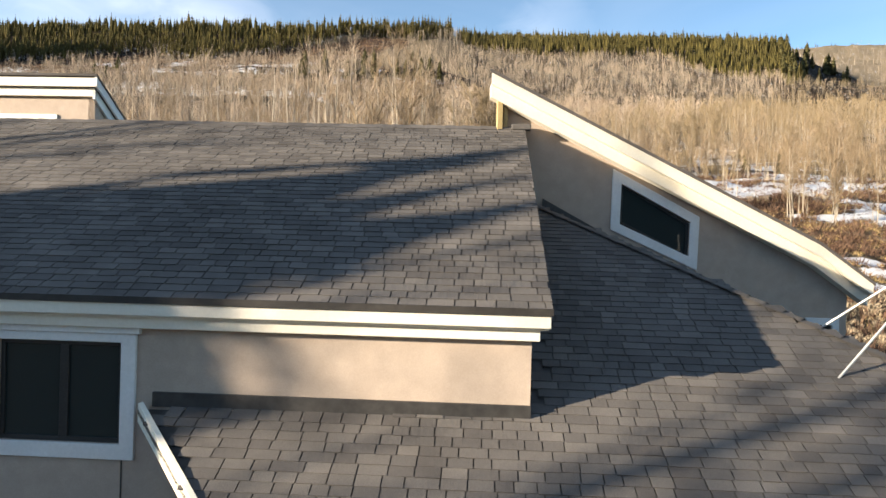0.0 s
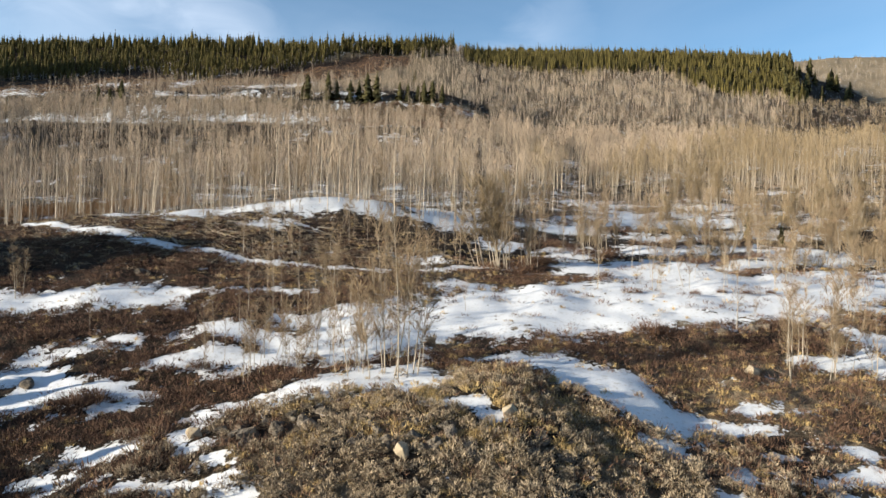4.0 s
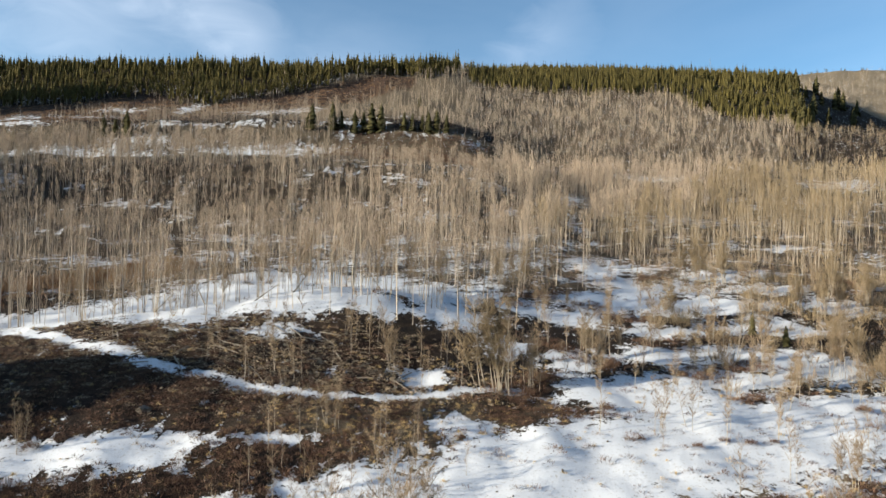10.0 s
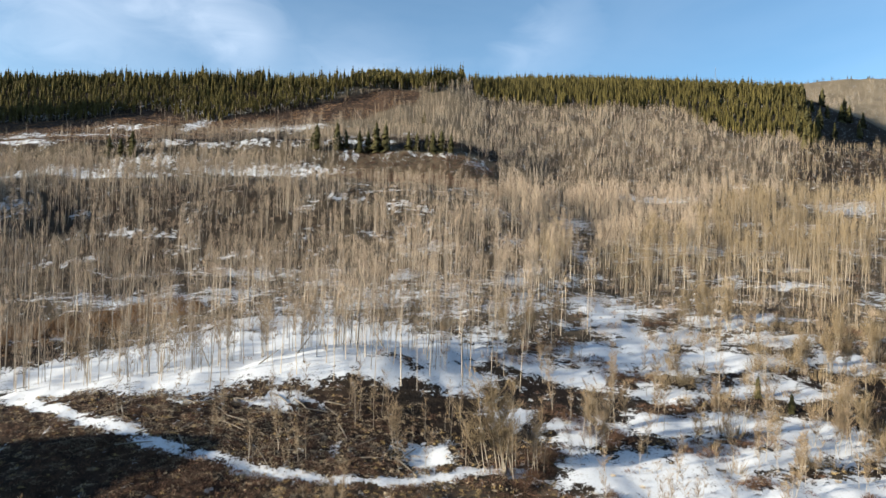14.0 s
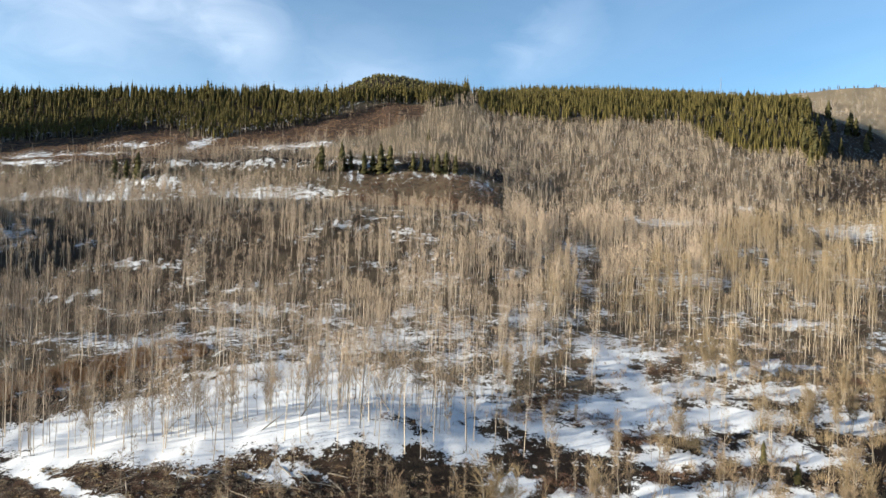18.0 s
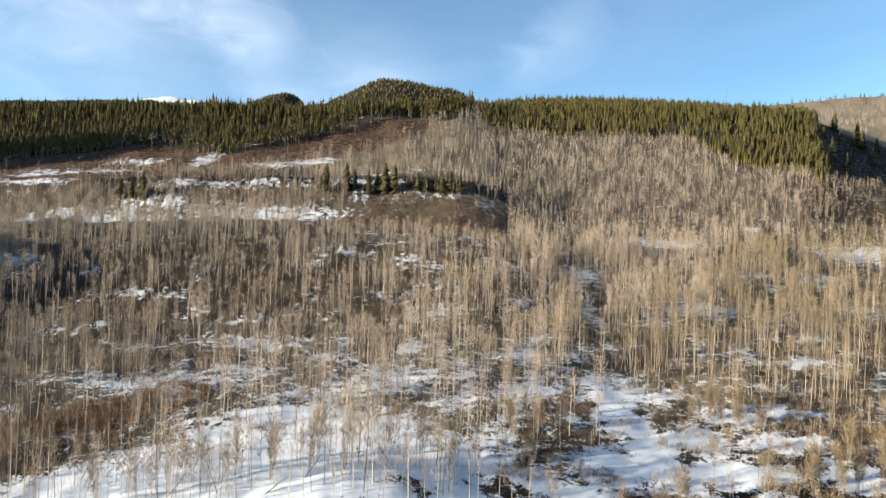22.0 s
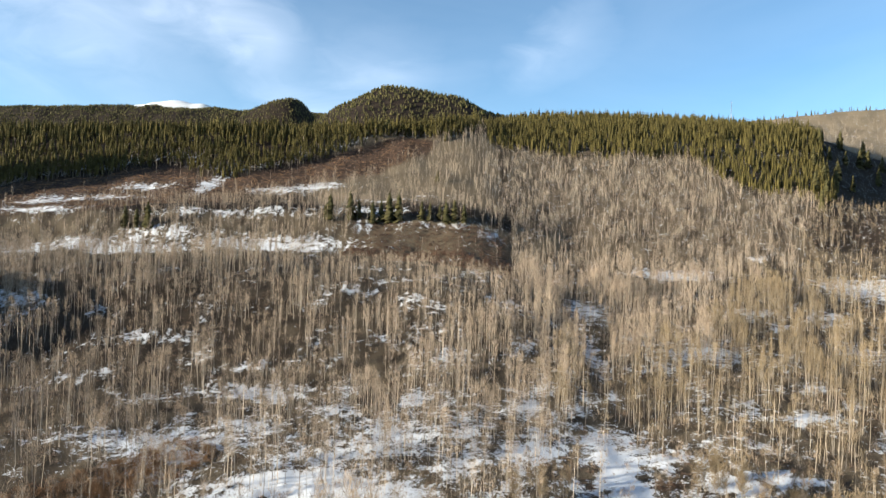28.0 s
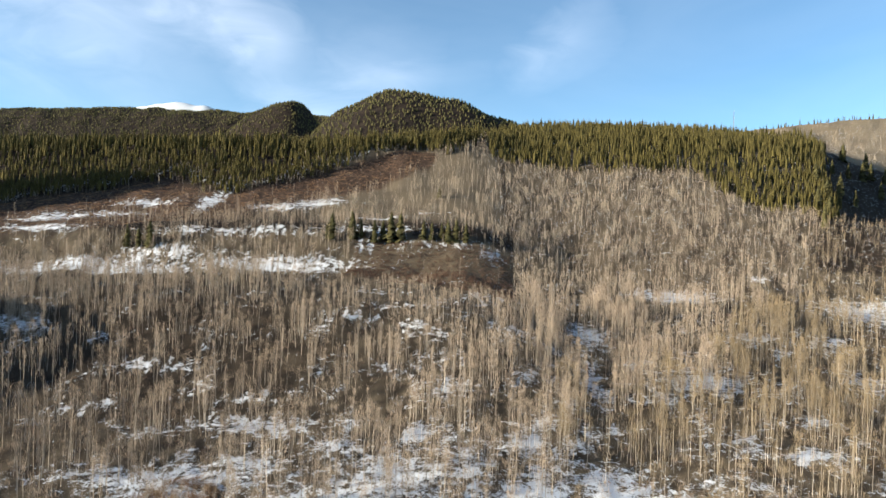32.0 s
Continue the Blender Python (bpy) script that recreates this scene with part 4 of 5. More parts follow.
for i, (x, y, h, stems) in enumerate(SINGLE + CLUMPS + RIGHT_EDGE + SAPLINGS + KNOLL_TREES + SLOPE_SAPLINGS + GULLY_TREES):
    name = "aspen" if stems == 1 else "aspen_clump"
    tree = thing(name, "slender bare aspen with pale bark on the scrubby slope" if stems == 1 else "clump of bare pale-barked aspen stems with fine tan twigs", "tree", "single aspens below the wood")
    tree.matrix_basis = Matrix.LocRotScale((x, y, float(height(x, y))), Euler((0, 0, i * 2.4)), (h / 10, h / 10, h / 10))
    plant_aspen(tree, MODELS[stems, i % 3])

GOLDEN = [(6.3, 98.5, 15.5, 6), (8.0, 99.6, 14, 6), (23.7, 114.7, 8, 6), (64.6, 171, 13, 6), (68.4, 170, 13, 6), (65.4, 180, 12, 6), (61, 176, 11, 6), (64.6, 113.4, 9, 6), (67.7, 112.3, 8, 6), (74.5, 143.5, 10, 6), (78.4, 142, 10, 6), (82.8, 143.6, 10, 6), (45, 136, 9, 6), (40, 109.7, 7, 4), (51.5, 109, 7, 4), (52, 101.2, 6, 4),
          (11.9, 167, 10, 6), (19, 167.6, 10, 6), (66.4, 149.3, 8, 4), (92, 150, 11, 6), (88, 156, 11, 6)]
GOLDEN_MESH = {}
for i, (x, y, h, stems) in enumerate(GOLDEN):
    if (stems, i % 3) not in GOLDEN_MESH:
        GOLDEN_MESH[stems, i % 3] = MODELS[stems, i % 3][-1].copy()
        GOLDEN_MESH[stems, i % 3].materials[0] = GOLD_TWIG
    tree = thing("aspen_thicket", "dense golden-twigged aspen thicket at the edge of the snow", "tree", "golden thickets")
    tree.matrix_basis = Matrix.LocRotScale((x, y, float(height(x, y))), Euler((0, 0, i * 2.1)), (h / 8, h / 8, h / 10))
    plant_aspen(tree, MODELS[stems, i % 3][:-1] + [GOLDEN_MESH[stems, i % 3]])

# spruces in a row on the terrace and by themselves
EAST_SLOPE = [(300, 567), (309, 561), (375, 656), (367, 625), (315, 610), (285, 542), (243, 479), (283, 573), (363, 648), (338, 626), (274, 537), (391, 693), (363, 683), (398, 672), (322, 642), (257, 517), (260, 506)]
SPRUCES = [(-87, 411, 15), (-75, 413, 16), (-61, 411, 13), (-51, 413, 17), (-45, 413, 16), (-31, 413, 11), (-26, 414, 10), (-16, 413, 13), (-11, 414, 13), (-5, 414, 11), (-198, 405, 15), (-213, 407, 13), (-206, 407, 11), (-56, 414, 12),
           (-70, 415, 11), (-20, 416, 9), (-26, 497, 8), (61, 123, 3.5), (58, 130, 4), (-90, 412, 9)]
SPRUCES += [(x, y, 11 + 6 * abs(math.sin(x * 3.7))) for x, y in EAST_SLOPE]
SPRUCE_MESH = []
for form in range(4):
    tr, nd = pine_arrays(80 + form, 15, 13, 9, 0.22, 0.06)
    SPRUCE_MESH.append((mesh_of("trunk", *tr, DARK_BARK, True), mesh_of("crown", *nd, DARK_NEEDLE)))
for i, (x, y, h) in enumerate(SPRUCES):
    tree = thing("spruce", "dark green spruce standing apart on the slope", "tree", "scattered spruces")
    tree.matrix_basis = Matrix.LocRotScale((x, y, float(height(x, y))), Euler((0, 0, i * 1.9)), (h / 13, h / 13, h / 13.5))
    for key, me in zip(("trunk", "crown"), SPRUCE_MESH[i % 4]):
        part(key, me, None, tree)


# ---- brush, grass and stones ----
def bush_arrays(seed, n, wide, tall, twig=0.03, up=0.9, ln=0.5):
    """A rounded leafless bush: short twigs over a low dome."""
    rng = np.random.RandomState(seed)
    a, q = rng.uniform(0, 6.283, n), rng.uniform(0, 1, n) ** 0.6
    r, lift = q * wide * 0.5, np.sqrt(np.clip(1 - q * q, 0, 1))
    deep = rng.uniform(0.35, 0.9, n)
    bases = np.stack([np.cos(a) * r, np.sin(a) * r, lift * tall * (1 - ln) * deep], 1)
    ways = np.stack([np.cos(a) * q, np.sin(a) * q, lift * up + 0.25], 1) + rng.normal(0, 0.4, (n, 3))
    ways /= np.linalg.norm(ways, axis=1)[:, None]
    return slivers(rng, bases, ways, rng.uniform(0.6, 1.3, n) * tall * ln, rng.uniform(0.6, 1.4, n) * twig)


def dome_arrays(seed, n, wide, tall, twig, ln):
    """A rounded evergreen bush: tufts of short twigs all over a lumpy dome."""
    rng = np.random.RandomState(seed)
    a, up = rng.uniform(0, 6.283, n), rng.uniform(0.02, 1, n)
    lump = 0.8 + 0.2 * np.sin(3 * a + seed) * np.sin(5 * up + seed) + rng.uniform(-0.14, 0.10, n)
    flat = np.sqrt(1 - up * up)
    out = np.stack([np.cos(a) * flat, np.sin(a) * flat, up], 1)
    bases = out * lump[:, None] * (wide * 0.5 * 0.82, wide * 0.5 * 0.82, tall * 0.82)
    ways = out + (0, 0, 0.5) + rng.normal(0, 0.35, (n, 3))
    ways /= np.linalg.norm(ways, axis=1)[:, None]
    return slivers(rng, bases, ways, rng.uniform(0.6, 1.3, n) * ln, rng.uniform(0.6, 1.4, n) * twig)


def scatter_stuff(name, label, category, kinds, mat, places, scales):
    heap = Heap()
    heap.scatter(kinds, places, scales, rng.uniform(0, 6.283, len(places)), rng.randint(0, len(kinds), len(places)))
    tagged(new(name, mesh_of(name, *heap.arrays(), mat)), label, category, "", "stuff")


LEDGES = [(-13.2, 43.4), (-11.4, 42.8), (-9.6, 43.2), (-4.4, 40.8), (-2.2, 40.2), (0.4, 40.4), (6.2, 40.4)]


def mound_keep(x, y):
    d = np.clip(1.45 - np.hypot((x - 1) / 21, (y - 38) / 12), 0, 1) * (0.8 + 0.3 * rough(x, y, 7, 4))
    for cx, cy in LEDGES:
        d = d * (1 - 0.75 * np.exp(-0.5 * (((x - cx) / 1.7) ** 2 + ((y - cy) / 0.9) ** 2)))
    return np.where(snow_at(x, y) > 0.45, 0.012, d)


p = pick_ground(rng, 13000, -32, 34, 20, 60, mound_keep)
scatter_stuff("sagebrush", "grey-tan sagebrush clumps over the rocky mound", "shrub", [dome_arrays(200 + i, 180, 1.15, 0.72, 0.045, 0.17) for i in range(5)], SAGE, p, rng.uniform(0.35, 1.25, len(p)))


def scrub_keep(x, y):
    d = np.clip(0.55 + 0.6 * rough(x, y, 16, 5, 3), 0, 1)
    d = np.maximum(d, np.clip(1.5 - np.hypot((x - 28) / 19, (y - 62 - 0.12 * (x - 28)) / 4), 0, 1))
    d = np.maximum(d, 1.0 * np.clip((-6 - x) / 8, 0, 1) * (y < 84))
    d = np.maximum(d, 0.9 * np.clip(1.5 - np.hypot((x - 22) / 22, (y - 61 - 0.1 * (x - 22)) / 4.5), 0, 1))
    d = np.maximum(d, 0.55 * np.clip((x - 8) / 6, 0, 1) * (y < 72))
    d = np.where(snow_at(x, y) > 0.5, 0.02, d) * (1 - 0.8 * np.clip(1.3 - np.hypot((x - 1) / 16, (y - 37) / 11), 0, 1))
    return d


p = pick_ground(rng, 34000, -62, 66, 24, 100, scrub_keep)
scatter_stuff("willow_scrub", "low reddish-brown leafless scrub on the slope", "shrub", [bush_arrays(220 + i, 27, 1.15, 0.75, 0.042, 1.0, 0.46) for i in range(5)], RED_TWIG, p, rng.uniform(0.5, 1.5, len(p)))
p = pick_ground(rng, 26000, -75, 75, 24, 118, lambda x, y: np.where(snow_at(x, y) > 0.5, 0.012, np.clip(grass_at(x, y) + 0.12, 0, 1)))
scatter_stuff("dry_grass", "tufts of straw-coloured dry grass", "grass", [bush_arrays(240 + i, 30, 0.5, 0.4, 0.035, 1.6, 0.7) for i in range(4)], STRAW, p, rng.uniform(0.6, 1.5, len(p)))
p = pick_ground(rng, 3600, -14, 20, 36, 52, lambda x, y: np.where(snow_at(x, y) > 0.5, 0.01, np.clip(1.3 - np.hypot((x - 3) / 13, (y - 45) / 6), 0, 1) * np.clip(0.45 + 0.8 * rough(x, y, 5, 4, 21), 0, 1)))
scatter_stuff("straw_tufts", "pale straw grass between the sage on the mound", "grass", [bush_arrays(245 + i, 30, 0.5, 0.5, 0.035, 1.6, 0.7) for i in range(4)], STRAW, p, rng.uniform(0.7, 1.6, len(p)))
p = pick_ground(rng, 26000, -330, 330, 118, 480, lambda x, y: np.clip(0.40 + 0.5 * rough(x, y, 30, 5, 13), 0, 1) * np.where((snow_at(x, y) > 0.6) & (y < 165), 0.1, 1) * np.where(snow_at(x, y) > 0.8, 0.3, 1) * ~in_pines(x, y) * (1 - meadow_at(x, y)))
scatter_stuff("undergrowth", "brown leafless undergrowth among the aspens", "shrub", [bush_arrays(260 + i, 30, 2.2, 1.5, 0.08, 1.2, 0.5) for i in range(4)], BROWN_TWIG, p, rng.uniform(0.4, 1.3, len(p)))
p = pick_ground(rng, 12000, -160, 200, 140, 330, lambda x, y: np.clip(0.35 + 0.6 * rough(x, y, 20, 5, 19), 0, 1) * np.where((snow_at(x, y) > 0.6) & (y < 165), 0.1, 0.8))
scatter_stuff("aspen_shoots", "thin tan aspen shoots between the trees", "shrub", [bush_arrays(270 + i, 22, 1.6, 3.6, 0.05, 3.0, 0.55) for i in range(4)], TWIG, p, rng.uniform(0.5, 1.3, len(p)))

p = pick_ground(rng, 12000, -85, 30, 80, 124, lambda x, y: np.clip(1.35 - np.hypot((x + 36) / 40, (y - 105) / 14), 0, 1) * np.where(snow_at(x, y) > 0.5, 0.05, 0.7))
scatter_stuff("knoll_litter", "grey-tan dead sticks and sage on the steep knoll", "shrub", [bush_arrays(400 + i, 34, 1.5, 0.7, 0.07, 0.5, 0.5) for i in range(4)], SAGE, p, rng.uniform(0.4, 1.2, len(p)))
p = pick_ground(rng, 3600, -85, 30, 84, 124, lambda x, y: np.clip(1.35 - np.hypot((x + 40) / 40, (y - 104) / 16), 0, 1) * np.where(snow_at(x, y) > 0.5, 0.05, 1))
scatter_stuff("knoll_brush", "dark tangled brush on the steep knoll", "shrub", [bush_arrays(280 + i, 40, 1.4, 0.8, 0.06, 0.9, 0.4) for i in range(4)], RED_TWIG, p, rng.uniform(0.5, 1.4, len(p)))
p = pick_ground(rng, 7000, -74, 24, 345, 412, lambda x, y: 0.8 * meadow_at(x, y))
scatter_stuff("meadow_brush", "low dark brush on the bare bank", "shrub", [bush_arrays(320 + i, 24, 1.8, 0.8, 0.13, 0.9, 0.5) for i in range(4)], RED_TWIG, p, rng.uniform(0.6, 1.5, len(p)))
p = pick_ground(rng, 26000, -360, 10, 400, 640, lambda x, y: 0.8 * rust_at(x, y) * np.clip(0.6 + 0.5 * rough(x, y, 22, 5, 10), 0, 1) * ~in_pines(x, y))
scatter_stuff("slash", "heaps of rusty brown slash on the cut slope", "slash", [bush_arrays(460 + i, 16, 2.0, 0.9, 0.22, 0.7, 0.5) for i in range(4)], RUSTY_TWIG, p, rng.uniform(0.4, 1.4, len(p)))
p = pick_ground(rng, 1500, -125, -65, 150, 205, lambda x, y: np.clip(1.7 - to_line(x, y, HOLLOW) / 7, 0, 1))
scatter_stuff("willow_thicket", "rusty willow thicket in the hollow behind the knoll", "shrub", [bush_arrays(340 + i, 60, 2.4, 2.4, 0.07, 1.6, 0.6) for i in range(4)], RUSTY_TWIG, p, rng.uniform(0.6, 1.3, len(p)))
p = pick_ground(rng, 1500, 40, 125, 100, 175, lambda x, y: np.clip(0.2 + 0.7 * rough(x, y, 22, 4, 4), 0, 1) * np.where(snow_at(x, y) > 0.7, 0.15, 1))
scatter_stuff("golden_thicket", "golden-tan thicket of young aspen shoots", "shrub", [bush_arrays(360 + i, 70, 2.4, 3.4, 0.06, 2.4, 0.6) for i in range(4)], GOLD_TWIG, p, rng.uniform(0.6, 1.4, len(p)))
p = pick_ground(rng, 5200, -40, 115, 64, 190, lambda x, y: np.clip(0.16 + 0.34 * rough(x, y, 12, 5, 12), 0.02, 0.7) * np.where(snow_at(x, y) > 0.3, 1, 0.3) * np.where(snow_at(x, y) > 1.1, 0.6, 1) * np.where((x < 8) & (y > 92), 0.1, 1))
scatter_stuff("snow_brush", "small tan and brown bushes poking through the snow", "shrub", [bush_arrays(420 + i, 40, 1.2, 0.75, 0.045, 1.0, 0.45) for i in range(4)], SAGE, p[::2], rng.uniform(0.4, 1.3, len(p[::2])))
scatter_stuff("gully_scrub", "dark leafless scrub among the snow of the gully", "shrub", [bush_arrays(440 + i, 40, 1.6, 1.2, 0.05, 1.3, 0.5) for i in range(4)], RED_TWIG, p[1::2], rng.uniform(0.4, 1.3, len(p[1::2])))
DARK_SPOTS = [(20, 155), (12, 147), (18, 120), (24, 115), (35.5, 139), (50, 126), (40, 123), (49, 112), (26, 158), (53, 179), (14, 106), (10, 101), (39.5, 108.5), (98, 170), (30, 147), (90, 160)]
spot = lambda x, y: np.max([np.clip(1.5 - np.hypot((x - a) / 4.5, (y - c) / 2.6), 0, 1) for a, c in DARK_SPOTS], axis=0)
p = pick_ground(rng, 12000, 4, 105, 98, 185, spot)
scatter_stuff("gully_brush", "dark brown brush in the snowy gully", "shrub", [bush_arrays(380 + i, 34, 1.5, 1.0, 0.055, 1.2, 0.5) for i in range(4)], RED_TWIG, p, rng.uniform(0.5, 1.5, len(p)))
WILLOWS = [(-28, 51, 1.8), (-26.4, 51.6, 1.5), (20.8, 66.2, 2.0), (19.6, 66.6, 1.6), (34, 68.2, 1.8), (35, 67.6, 1.5), (-20.8, 57, 1.5), (27.7, 112, 2.4), (25.5, 110, 2.2), (22, 93, 1.4), (10, 96, 2.0), (12, 99, 2.0), (14, 104, 2.2), (30, 81, 0.9), (34, 83, 0.9), (37, 82.5, 1.0), (40, 83, 0.8), (24, 84, 0.8), (-49, 79, 1.5), (57, 93, 1.3)]
WILLOW_MESH = [mesh_of("willow_bush", *bush_arrays(300 + i, 300, 1.1, 1.0, 0.02, 1.5, 0.6), RED_TWIG) for i in range(4)]
for i, (x, y, size) in enumerate(WILLOWS):
    ob = new("willow_bush", WILLOW_MESH[i % 4])
    ob.matrix_basis = Matrix.LocRotScale((x, y, float(height(x, y))), Euler((0, 0, i * 1.7)), (size * 1.2, size * 1.2, size))
    tagged(ob, "leafless reddish willow bush rising from the snow", "shrub", "willow bushes")


def rock_mesh(seed, mat, points=15):
    """An angular block: the hull of scattered points."""
    rnd = random.Random(seed)
    bm = bmesh.new()
    for _ in range(points):
        v = Vector((rnd.gauss(0, 1), rnd.gauss(0, 1), rnd.gauss(0, 1))).normalized() * rnd.uniform(0.42, 0.62)
        bm.verts.new((v.x * 1.2, v.y * 0.9, v.z * 0.85))
    hull = bmesh.ops.convex_hull(bm, input=bm.verts)
    bmesh.ops.delete(bm, geom=[g for g in hull["geom_interior"] if isinstance(g, bmesh.types.BMVert)], context="VERTS")
    if points > 12:
        bmesh.ops.bevel(bm, geom=bm.edges[:], offset=0.015, segments=1, affect="EDGES")
    bmesh.ops.triangulate(bm, faces=bm.faces)
    me = bpy.data.meshes.new("boulder")
    bm.to_mesh(me)
    bm.free()
    me.materials.append(mat)
    return me


ROCKS = [rock_mesh(i, ROCK) for i in range(6)]
PALE = [rock_mesh(10 + i, PALE_ROCK) for i in range(3)]
BOULDERS = [(17.1, 34.4, 1.5, 1), (26, 56.7, 1.5, 1), (29.2, 57.4, 1.2, 0), (-12.3, 42.6, 1.5, 0), (-10.6, 42.8, 1.3, 0), (-1.8, 40.1, 1.2, 0), (-0.6, 39.7, 1.3, 0), (-16.3, 43.7, 1.1, 1), (-39.8, 88.4, 2.0, 0), (-34.5, 55.4, 1.5, 0)]
BOULDERS += [(32.4, 68.4, 1.7, 0), (31, 68, 1.4, 0), (33.6, 68.8, 1.5, 0), (4.2, 43.2, 1.2, 1), (15, 35.2, 0.8, 1), (-1.2, 32.7, 0.8, 1), (-2.4, 38.8, 1.1, 1), (1.5, 39, 0.8, 0), (-5, 40.6, 0.9, 0), (6, 41, 1.0, 0),
            (-13.4, 43.2, 1.0, 0), (-9, 43, 1.1, 0), (-14.5, 44, 1.0, 0), (0.4, 40.6, 1.2, 0)]
# two broken ledges on the crest of the mound, heaped from many blocks
BOULDERS += [(cx + 1.9 * math.sin(i * 2.4) * (0.4 + 0.6 * abs(math.sin(i * 0.9))), cy + 0.9 * math.cos(i * 3.1), 0.35 + 0.7 * abs(math.sin(i * 5.1 + cx)), 0) for cx, cy in LEDGES for i in range(8)]
BOULDERS += [(33 + 6 * math.sin(i * 2.4), 68 + 0.9 * math.cos(i * 3.1), 0.6 + 0.7 * abs(math.sin(i * 5.1)), 0) for i in range(12)]
for i, (x, y, size, pale) in enumerate(BOULDERS):
    ob = new("boulder", (PALE if pale else ROCKS)[i % (3 if pale else 6)])
    ob.matrix_basis = Matrix.LocRotScale((x, y, float(height(x, y)) + (0.22 if pale else 0.08) * size), Euler((0.2 * math.sin(i), 0.2 * math.cos(i), i * 1.3)), (size, size * 0.9, size))
    tagged(ob, "pale tan sunlit boulder lying in the scrub" if pale else "grey lichened boulder on the rocky slope", "boulder", "boulders on the slope")
small = []
for r in ROCKS[:4]:
    r2 = rock_mesh(20 + len(small), ROCK, 9)
    v = np.array([q.co for q in r2.vertices])
    small.append((v, np.array([p.vertices for p in r2.polygons])))
p = pick_ground(rng, 6500, -60, 60, 24, 112, lambda x, y: np.where(snow_at(x, y) > 0.5, 0.02, np.clip(0.22 + 0.75 * np.clip(1.3 - np.hypot((x + 2) / 13, (y - 39) / 6), 0, 1) + 0.6 * np.clip(1.2 - np.hypot((x + 25) / 34, (y - 99) / 13), 0, 1), 0, 1)))
scatter_stuff("stones", "grey broken stones strewn over the slope", "stones", small, ROCK, p, rng.uniform(0.15, 0.65, len(p)) ** 1.3)

small = []
for k in range(4):
    r2 = rock_mesh(30 + k, PALE_ROCK, 9)
    small.append((np.array([q.co for q in r2.vertices]), np.array([f.vertices for f in r2.polygons])))
p = pick_ground(rng, 2600, -60, 8, 84, 122, lambda x, y: np.clip(1.3 - np.hypot((x + 18) / 28, (y - 101) / 10), 0, 1) * np.where(snow_at(x, y) > 0.6, 0.05, 0.7))
scatter_stuff("pale_stones", "pale tan broken stones on the knoll and beside the track", "stones", small, PALE_ROCK, p, rng.uniform(0.2, 0.9, len(p)) ** 1.5)

# fallen trunks on the knoll
LOGS = [(-44 + 1.9 * i + 1.1 * math.sin(i * 2.3), 111 + 2.2 * math.sin(i * 1.7) + 0.22 * i, 3 + 2.2 * abs(math.sin(i * 3.1)), 0.5 * math.sin(i * 1.3) - 0.3) for i in range(14)]
LOGS += [(-58 + 3.1 * i + 2.1 * math.sin(i * 2.9), 103 + 4.2 * math.sin(i * 1.1) + 0.1 * i, 2.5 + 3.2 * abs(math.sin(i * 2.1)), 1.1 * math.sin(i * 2.3)) for i in range(18)]
for i, (x, y, ln, a) in enumerate(LOGS):
    v, f = tube_arrays([(-ln / 2, 0, 0), (0, 0.1, 0.03), (ln / 2, 0, 0)], (0.13, 0.11, 0.07), 7)
    dx, dy = math.cos(a) * ln / 2, math.sin(a) * ln / 2
    z0, z1 = float(height(x - dx, y - dy)), float(height(x + dx, y + dy))
    ob = new("fallen_trunk", mesh_of("fallen_trunk", v, f, LOG, True))
    ob.matrix_basis = pose(x, y, (z0 + z1) / 2 + 0.16, 0, -math.degrees(math.atan2(z1 - z0, ln)), math.degrees(a))
    tagged(ob, "weathered grey fallen trunk on the knoll", "log", "fallen trunks")

# dead trunks leaning on the snowy back of the knoll
for i, (x, y, ln, a, up) in enumerate([(-47, 129, 8, 2.4, 0.75), (-31, 132, 6.5, 0.5, 0.9), (-25, 131, 6, 2.0, 0.8), (-58, 131, 5.5, 0.9, 0.7), (-14, 137, 7, 2.7, 0.85), (-37, 127, 5, 0.3, 0.6)]):
    v, f = tube_arrays([(0, 0, -0.2), (0.5 * ln * math.cos(up), 0.05, 0.5 * ln * math.sin(up)), (ln * math.cos(up), 0, ln * math.sin(up) + 0.1)], (0.13, 0.10, 0.04), 7)
    ob = new("leaning_trunk", mesh_of("leaning_trunk", v, f, LOG, True))
    ob.matrix_basis = pose(x, y, float(height(x, y)), 0, 0, math.degrees(a))
    tagged(ob, "dead grey trunk leaning over the snowy knoll", "log", "leaning trunks")


# ---- the house ----
house = thing("house", "tan stucco house with grey shingled roofs and cream trim", "house")
house.matrix_basis = pose(0, 0, 0, 0, 0, -3)
PITCH, EAVE_V, EAVE_Z, RIDGE_V = 0.533, 7.10, 6.89, 12.50
RIDGE_Z = EAVE_Z + PITCH * (RIDGE_V - EAVE_V)


def wall_with_hole(u0, u1, z0, z1, v0, v1, hole):
    """A wall slab facing the front with one four-sided opening through it."""
    bm = bmesh.new()
    outer = [(u0, z0), (u1, z0), (u1, z1), (u0, z1)]
    rings = []
    for v in (v0, v1):
        rings.append(([bm.verts.new((a, v, c)) for a, c in outer], [bm.verts.new((a, v, c)) for a, c in hole]))
    for o, h in rings:
        for i in range(4):
            bm.faces.new((o[i], o[(i + 1) % 4], h[(i + 1) % 4], h[i]))
    for k in (0, 1):
        a, c = rings[0][k], rings[1][k]
        for i in range(4):
            bm.faces.new((a[i], a[(i + 1) % 4], c[(i + 1) % 4], c[i]))
    return bm


